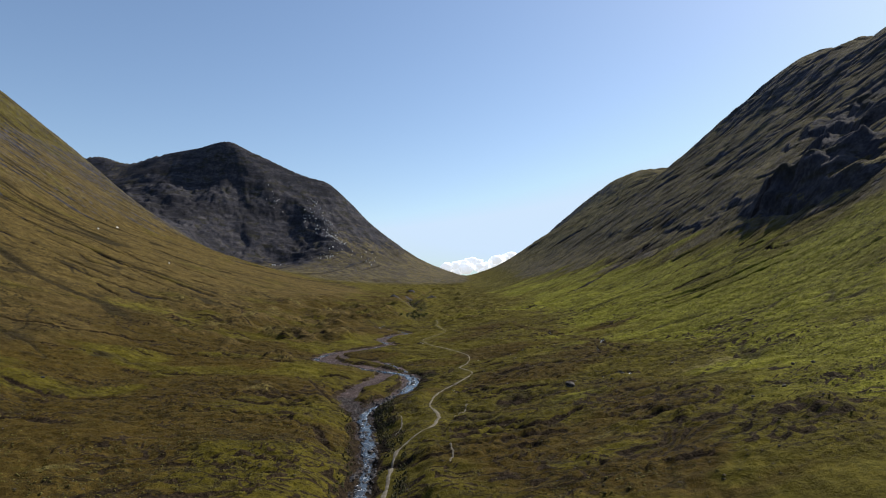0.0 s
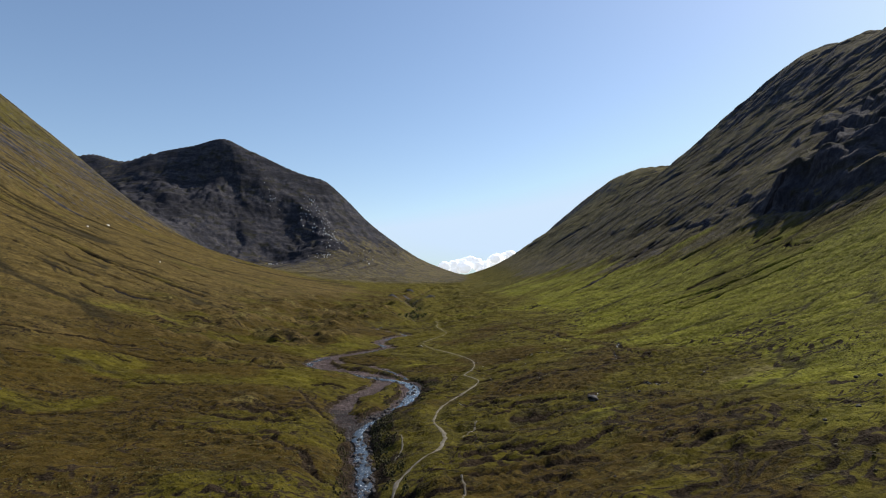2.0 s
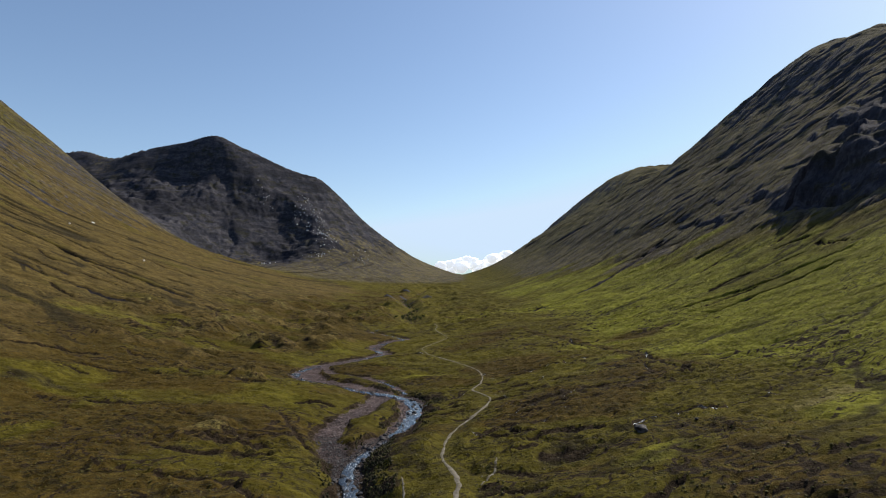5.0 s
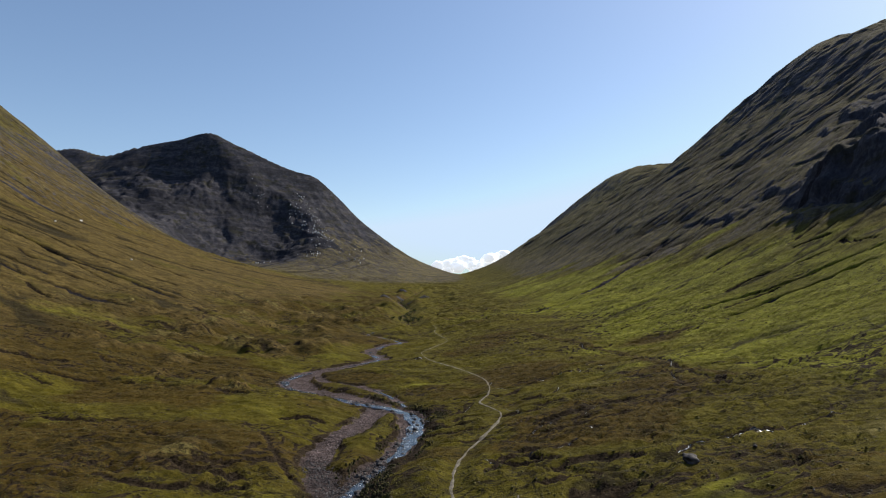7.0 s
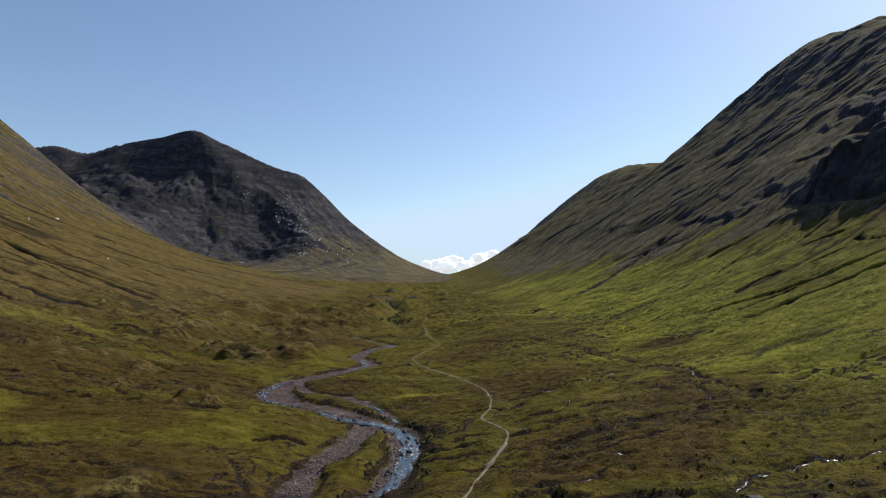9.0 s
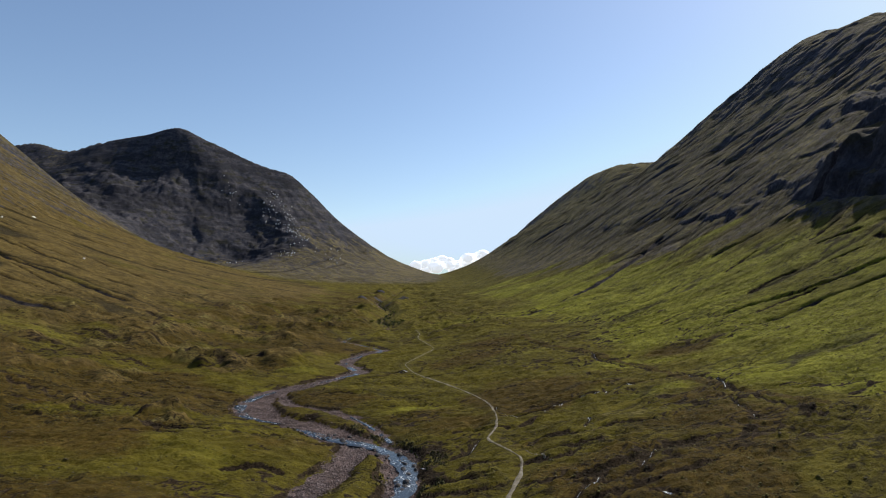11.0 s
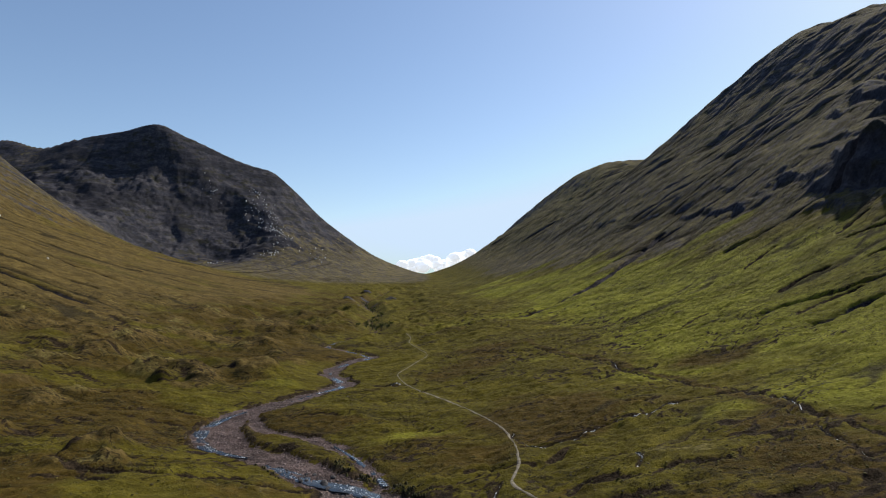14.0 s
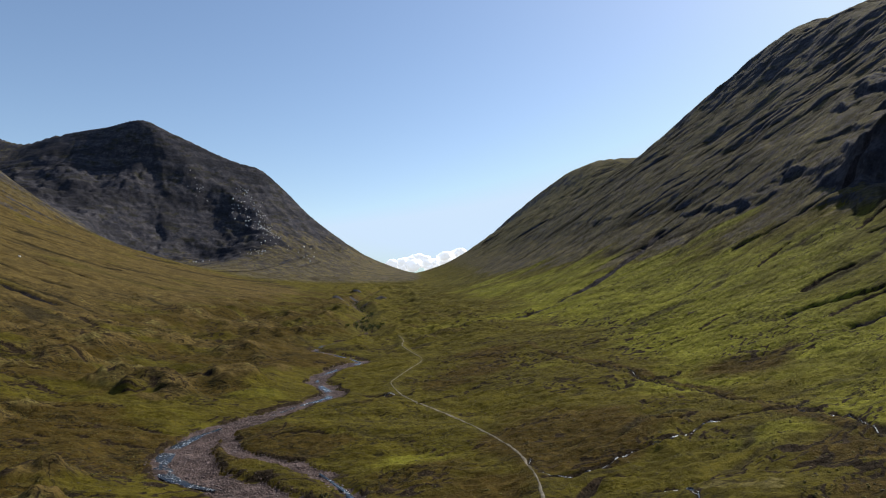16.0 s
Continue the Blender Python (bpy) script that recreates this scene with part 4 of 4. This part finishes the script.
for x, y, size, turn in ((-712, 1328, 8, 20), (-640, 1130, 4, 70), (-446, 996, 3, 130)):
    boulder(x, y, size, 6, turn, "pale weathered boulder on the steep grass hillside", "pale boulders on the hillside")
rnd = random.Random(5)
line = along(STREAM, 1.0)
line = line[(line[:, 1] > 140) & (line[:, 1] < 400)]
for k in range(290):
    x, y, w = line[int(len(line) * rnd.random() ** 1.3)]
    boulder(x + rnd.uniform(-1, 1) * w * 0.95, y + rnd.uniform(-1, 1), 0.6 + 1.5 * rnd.random() ** 2, rnd.randrange(1, 6), rnd.uniform(0, 360), "grey boulder standing in the stream bed", "boulders in the stream")


def scattered(name, shapes, spots, material):
    """Many small pieces joined: spots are x, y, z, size, height, turn."""
    vs, fs, base = [], [], 0
    packs = []
    for bm in shapes:
        bm.verts.index_update()
        packs.append((np.array([v.co for v in bm.verts]), np.array([[v.index for v in f.verts] for f in bm.faces])))
        bm.free()
    for k, (x, y, z, s, h, a) in enumerate(spots):
        v, f = packs[k % len(packs)]
        c, q = math.cos(a), math.sin(a)
        vs.append(np.stack([x + s * (c * v[:, 0] - q * v[:, 1]), y + s * (q * v[:, 0] + c * v[:, 1]), z + h * v[:, 2]], 1))
        fs.append(f + base)
        base += len(v)
    return mesh_object(name, np.concatenate(vs), np.concatenate(fs), material, False)


rng = np.random.default_rng(3)
spots = []
for arm, count in ((STREAM, 9000), (DRY_ARM, 2600), (SIDE_ARM, 500)):
    line = along(arm, 1.0)
    line = line[(line[:, 1] > 120)]
    pick = line[rng.integers(0, len(line), count)]
    off = rng.uniform(-1, 1, (count, 2)) * pick[:, 2:3] * 1.05
    p = pick[:, :2] + off
    s = 0.25 + 0.75 * rng.random(count) ** 3
    spots += list(zip(p[:, 0], p[:, 1], height(p[:, 0], p[:, 1]) + 0.1 * s, s, s * rng.uniform(0.6, 1, count), rng.uniform(0, 6.28, count)))
for stone, picked, label in ((BED_STONE, [s for s in spots if s[1] >= 300], "rounded pinkish grey stones filling the wide stream bed"), (BOULDER, [s for s in spots if s[1] < 300], "dark wet stones filling the narrow stream bed")):
    tagged(scattered("stream_stones", [lump(31 + k, 1, 0.7) for k in range(5)], picked, stone), label, "stones", kind="stuff")


# loose stones on the moor, thicker in patches
rng = np.random.default_rng(17)
x, y = rng.uniform(-230, 260, 5200), rng.uniform(130, 620, 5200)
keep = (layers(x / 24, y / 18, 3, 141) > 0.42 - 0.12 * step(x, 0, 60)) & (clearance(x, y, STREAM) > 3) & (clearance(x, y, PATH_LINE, 12) > 1.5)
x, y = x[keep][:330], y[keep][:330]
s = 0.3 + 0.6 * rng.random(len(x)) ** 3
tagged(scattered("moor_stones", [lump(81 + k, 1, 0.65) for k in range(5)], list(zip(x, y, height(x, y) + 0.05 * s, s, s, rng.uniform(0, 6.28, len(x)))), BOULDER),
       "small grey stones scattered over the moor grass", "stones", kind="stuff")


# ---- plants ----
def tuft(seed, sides=5):
    bm = bmesh.new()
    rnd = random.Random(seed)
    ring = [bm.verts.new((math.cos(6.283 * k / sides) * rnd.uniform(0.35, 0.6), math.sin(6.283 * k / sides) * rnd.uniform(0.35, 0.6), -0.15)) for k in range(sides)]
    upper = [bm.verts.new((v.co.x * 0.62 + rnd.uniform(-0.12, 0.12), v.co.y * 0.62 + rnd.uniform(-0.12, 0.12), rnd.uniform(0.45, 0.85))) for v in ring]
    top = bm.verts.new((rnd.uniform(-0.15, 0.15), rnd.uniform(-0.15, 0.15), 1))
    for k in range(sides):
        a, b = k, (k + 1) % sides
        bm.faces.new((ring[a], ring[b], upper[b]))
        bm.faces.new((ring[a], upper[b], upper[a]))
        bm.faces.new((upper[a], upper[b], top))
    return bm


def tuft_spots(count, low, high, seed, clump, tall=1.0):
    rng = np.random.default_rng(seed)
    y = 120 + 520 * rng.random(count * 2) ** 0.9
    x = rng.uniform(-1, 1, count * 2) * (60 + 0.5 * y)
    keep = layers(x / clump, y / clump * 1.6, 3, seed) > rng.uniform(-0.5, 0.9, len(x))
    keep &= (clearance(x, y, STREAM) > 1.5) & (clearance(x, y, DRY_ARM) > 1) & (clearance(x, y, SIDE_ARM) > 1) & (clearance(x, y, PATH_LINE, 12) > 1.3)
    x, y = x[keep][:count], y[keep][:count]
    s = rng.uniform(low, high, len(x))
    return list(zip(x, y, height(x, y), s, s * tall * rng.uniform(0.2, 0.36, len(x)), rng.uniform(0, 6.28, len(x))))


tagged(scattered("grass_tussocks", [tuft(k) for k in range(5)], tuft_spots(22000, 0.4, 0.95, 61, 40), TUSSOCK), "tussocks of straw and olive moor grass", "grass", kind="stuff")
tagged(scattered("heather_clumps", [tuft(20 + k) for k in range(5)], tuft_spots(7000, 0.4, 1.0, 67, 30, 0.6), HEATHER), "low dark clumps of heather scattered over the moor", "heather", kind="stuff")


# dark scrub and rank heather on the banks of the stream
rng = np.random.default_rng(23)
line = along(STREAM, 1.0)
line = line[(line[:, 1] > 135) & (line[:, 1] < 400)]
pick = line[rng.integers(0, len(line), 4000)]
reach = rng.uniform(0.8, 9.0, len(pick)) * np.where(rng.random(len(pick)) < 0.82, 1, -0.5)
x, y = pick[:, 0] + np.sign(reach) * pick[:, 2] + reach, pick[:, 1] + rng.uniform(-1, 1, len(pick))
keep = (layers(x / 6, y / 9, 3, 211) > -0.05) & (clearance(x, y, STREAM) > 0.6) & (clearance(x, y, DRY_ARM) > 0.5) & (clearance(x, y, PATH_LINE, 12) > 1.2)
x, y = x[keep], y[keep]
s = 0.3 + 0.75 * rng.random(len(x)) ** 1.5
tagged(scattered("bank_scrub", [tuft(40 + k, 6) for k in range(5)], list(zip(x, y, height(x, y), s, s * rng.uniform(0.5, 0.9, len(x)), rng.uniform(0, 6.28, len(x)))), SCRUB),
       "dark green scrub and rank heather on the stream banks", "scrub", kind="stuff")


def part(name, bm, material, parent, label="", smooth=True):
    me = bpy.data.meshes.new(name)
    for f in bm.faces:
        f.smooth = smooth
    bm.to_mesh(me)
    bm.free()
    me.materials.append(material)
    ob = new(name, me)
    ob.parent = parent
    return tagged(ob, label)


def limb(bm, a, b, ra, rb, sides=6):
    d = (b - a).normalized()
    u = d.orthogonal().normalized()
    v = d.cross(u)
    rings = [[bm.verts.new(p + (u * math.cos(6.283 * k / sides) + v * math.sin(6.283 * k / sides)) * r) for k in range(sides)] for p, r in ((a, ra), (b, rb))]
    for k in range(sides):
        bm.faces.new((rings[0][k], rings[0][(k + 1) % sides], rings[1][(k + 1) % sides], rings[1][k]))


def small_tree(x, y, tall, seed):
    """A wind-bent rowan or birch: tapered trunk, limbs and a loose crown of leaf clumps."""
    rnd = random.Random(seed)
    base = new("tree")
    base.matrix_world = pose(x, y, float(height(x, y)[0]) - 0.2)
    wood, crown = bmesh.new(), bmesh.new()
    top = Vector((rnd.uniform(-0.6, 0.6), rnd.uniform(-0.6, 0.6), tall * 0.55))
    limb(wood, Vector((0, 0, 0)), top, 0.05 * tall, 0.03 * tall)
    tips = []
    for k in range(9):
        a = 6.283 * k / 9 + rnd.uniform(-0.3, 0.3)
        start = top * rnd.uniform(0.5, 1)
        end = start + Vector((math.cos(a) * tall * rnd.uniform(0.25, 0.5), math.sin(a) * tall * rnd.uniform(0.25, 0.5), tall * rnd.uniform(0.05, 0.45)))
        limb(wood, start, end, 0.02 * tall, 0.008 * tall, 4)
        tips += [start.lerp(end, q) for q in (0.55, 0.8, 1.0)]
    for p in tips:
        for _ in range(26):
            c = p + Vector([rnd.gauss(0, 0.085 * tall) for _ in range(3)])
            n = Vector([rnd.gauss(0, 1) for _ in range(3)]).normalized()
            u = n.orthogonal().normalized() * rnd.uniform(0.12, 0.3)
            w = n.cross(u)
            crown.faces.new([crown.verts.new(c + q) for q in (-u, w * 0.6, u, -w * 0.6)])
    part("trunk", wood, BARK, base)
    part("crown", crown, LEAF, base, smooth=False)
    return tagged(base, "small bushy tree with dark leaves beside the gorge", "tree", "trees in the gorge")


for k, (x, y, tall) in enumerate(((-40, 884, 6), (-34, 889, 7), (-28, 882, 5), (-45, 895, 6), (-36, 900, 5.5), (-24, 893, 4.5), (-52, 905, 4.5), (-60, 880, 4), (-68, 1345, 7), (-58, 1350, 6), (-92, 1590, 8), (-84, 1600, 7), (-49, 985, 6), (-44, 992, 5), (-55, 975, 5), (-50, 1060, 5), (-44, 1110, 6), (-40, 1140, 5), (-56, 1205, 6), (-62, 1290, 6), (-75, 1420, 7), (-82, 1500, 7))):
    small_tree(x, y, 1.25 * tall, 71 + k)


# ---- pale wet slabs on the mountain ----
rng = np.random.default_rng(9)
x = np.r_[rng.uniform(-570, -385, 150), rng.normal(-590, 14, 22), rng.normal(-678, 14, 14), rng.normal(-440, 24, 22), rng.normal(-310, 40, 12)]
y = np.interp(x, (-570, -488, -390), (2511, 2478, 2372)) + rng.normal(0, 34, len(x))
y[150:] = np.r_[rng.normal(2206, 12, 22), rng.normal(2473, 12, 14), rng.normal(2270, 22, 22), rng.normal(2390, 34, 12)]
s = rng.uniform(3.0, 8.5, len(x)) * rng.uniform(0.4, 1, len(x))
tagged(scattered("pale_slabs", [lump(51 + k, 1, 0.6) for k in range(5)], list(zip(x, y, height(x, y) + 0.35 * s, s, s * 1.6, rng.uniform(0, 6.28, len(x)))), PALE_SLAB),
       "pale wet rock slabs breaking through the mountainside", "rock", kind="stuff")


# ---- cloud behind the pass ----
def cloud_bank():
    rnd = random.Random(8)
    bm = bmesh.new()
    for k in range(90):
        if k < 58:
            x = rnd.gauss(175, 95)
            top = 268 + 30 * math.exp(-((x - 215) / 60) ** 2) - 0.00045 * (x - 190) ** 2
        else:
            x = rnd.uniform(360, 520)
            top = 305 + 0.22 * (x - 360) - 0.0006 * (x - 460) ** 2
        r = rnd.uniform(16, 38)
        m = Matrix.Translation((x, 4500 + rnd.uniform(-60, 60), top - r - rnd.random() ** 2 * 60)) @ Matrix.Diagonal((r * 1.25, r, r, 1))
        made = bmesh.ops.create_icosphere(bm, subdivisions=3, radius=1.0, matrix=m)["verts"]
        for v in made:
            v.co += (v.co - m.translation).normalized() * 8 * noise.fractal(v.co / 26, 0.6, 2.0, 4)
    for f in bm.faces:
        f.smooth = True
    me = bpy.data.meshes.new("cloud")
    bm.to_mesh(me)
    bm.free()
    me.materials.append(CLOUD)
    return tagged(new("cloud", me), "bright white fair-weather cloud low behind the pass", "cloud", kind="structure")


cloud_bank()
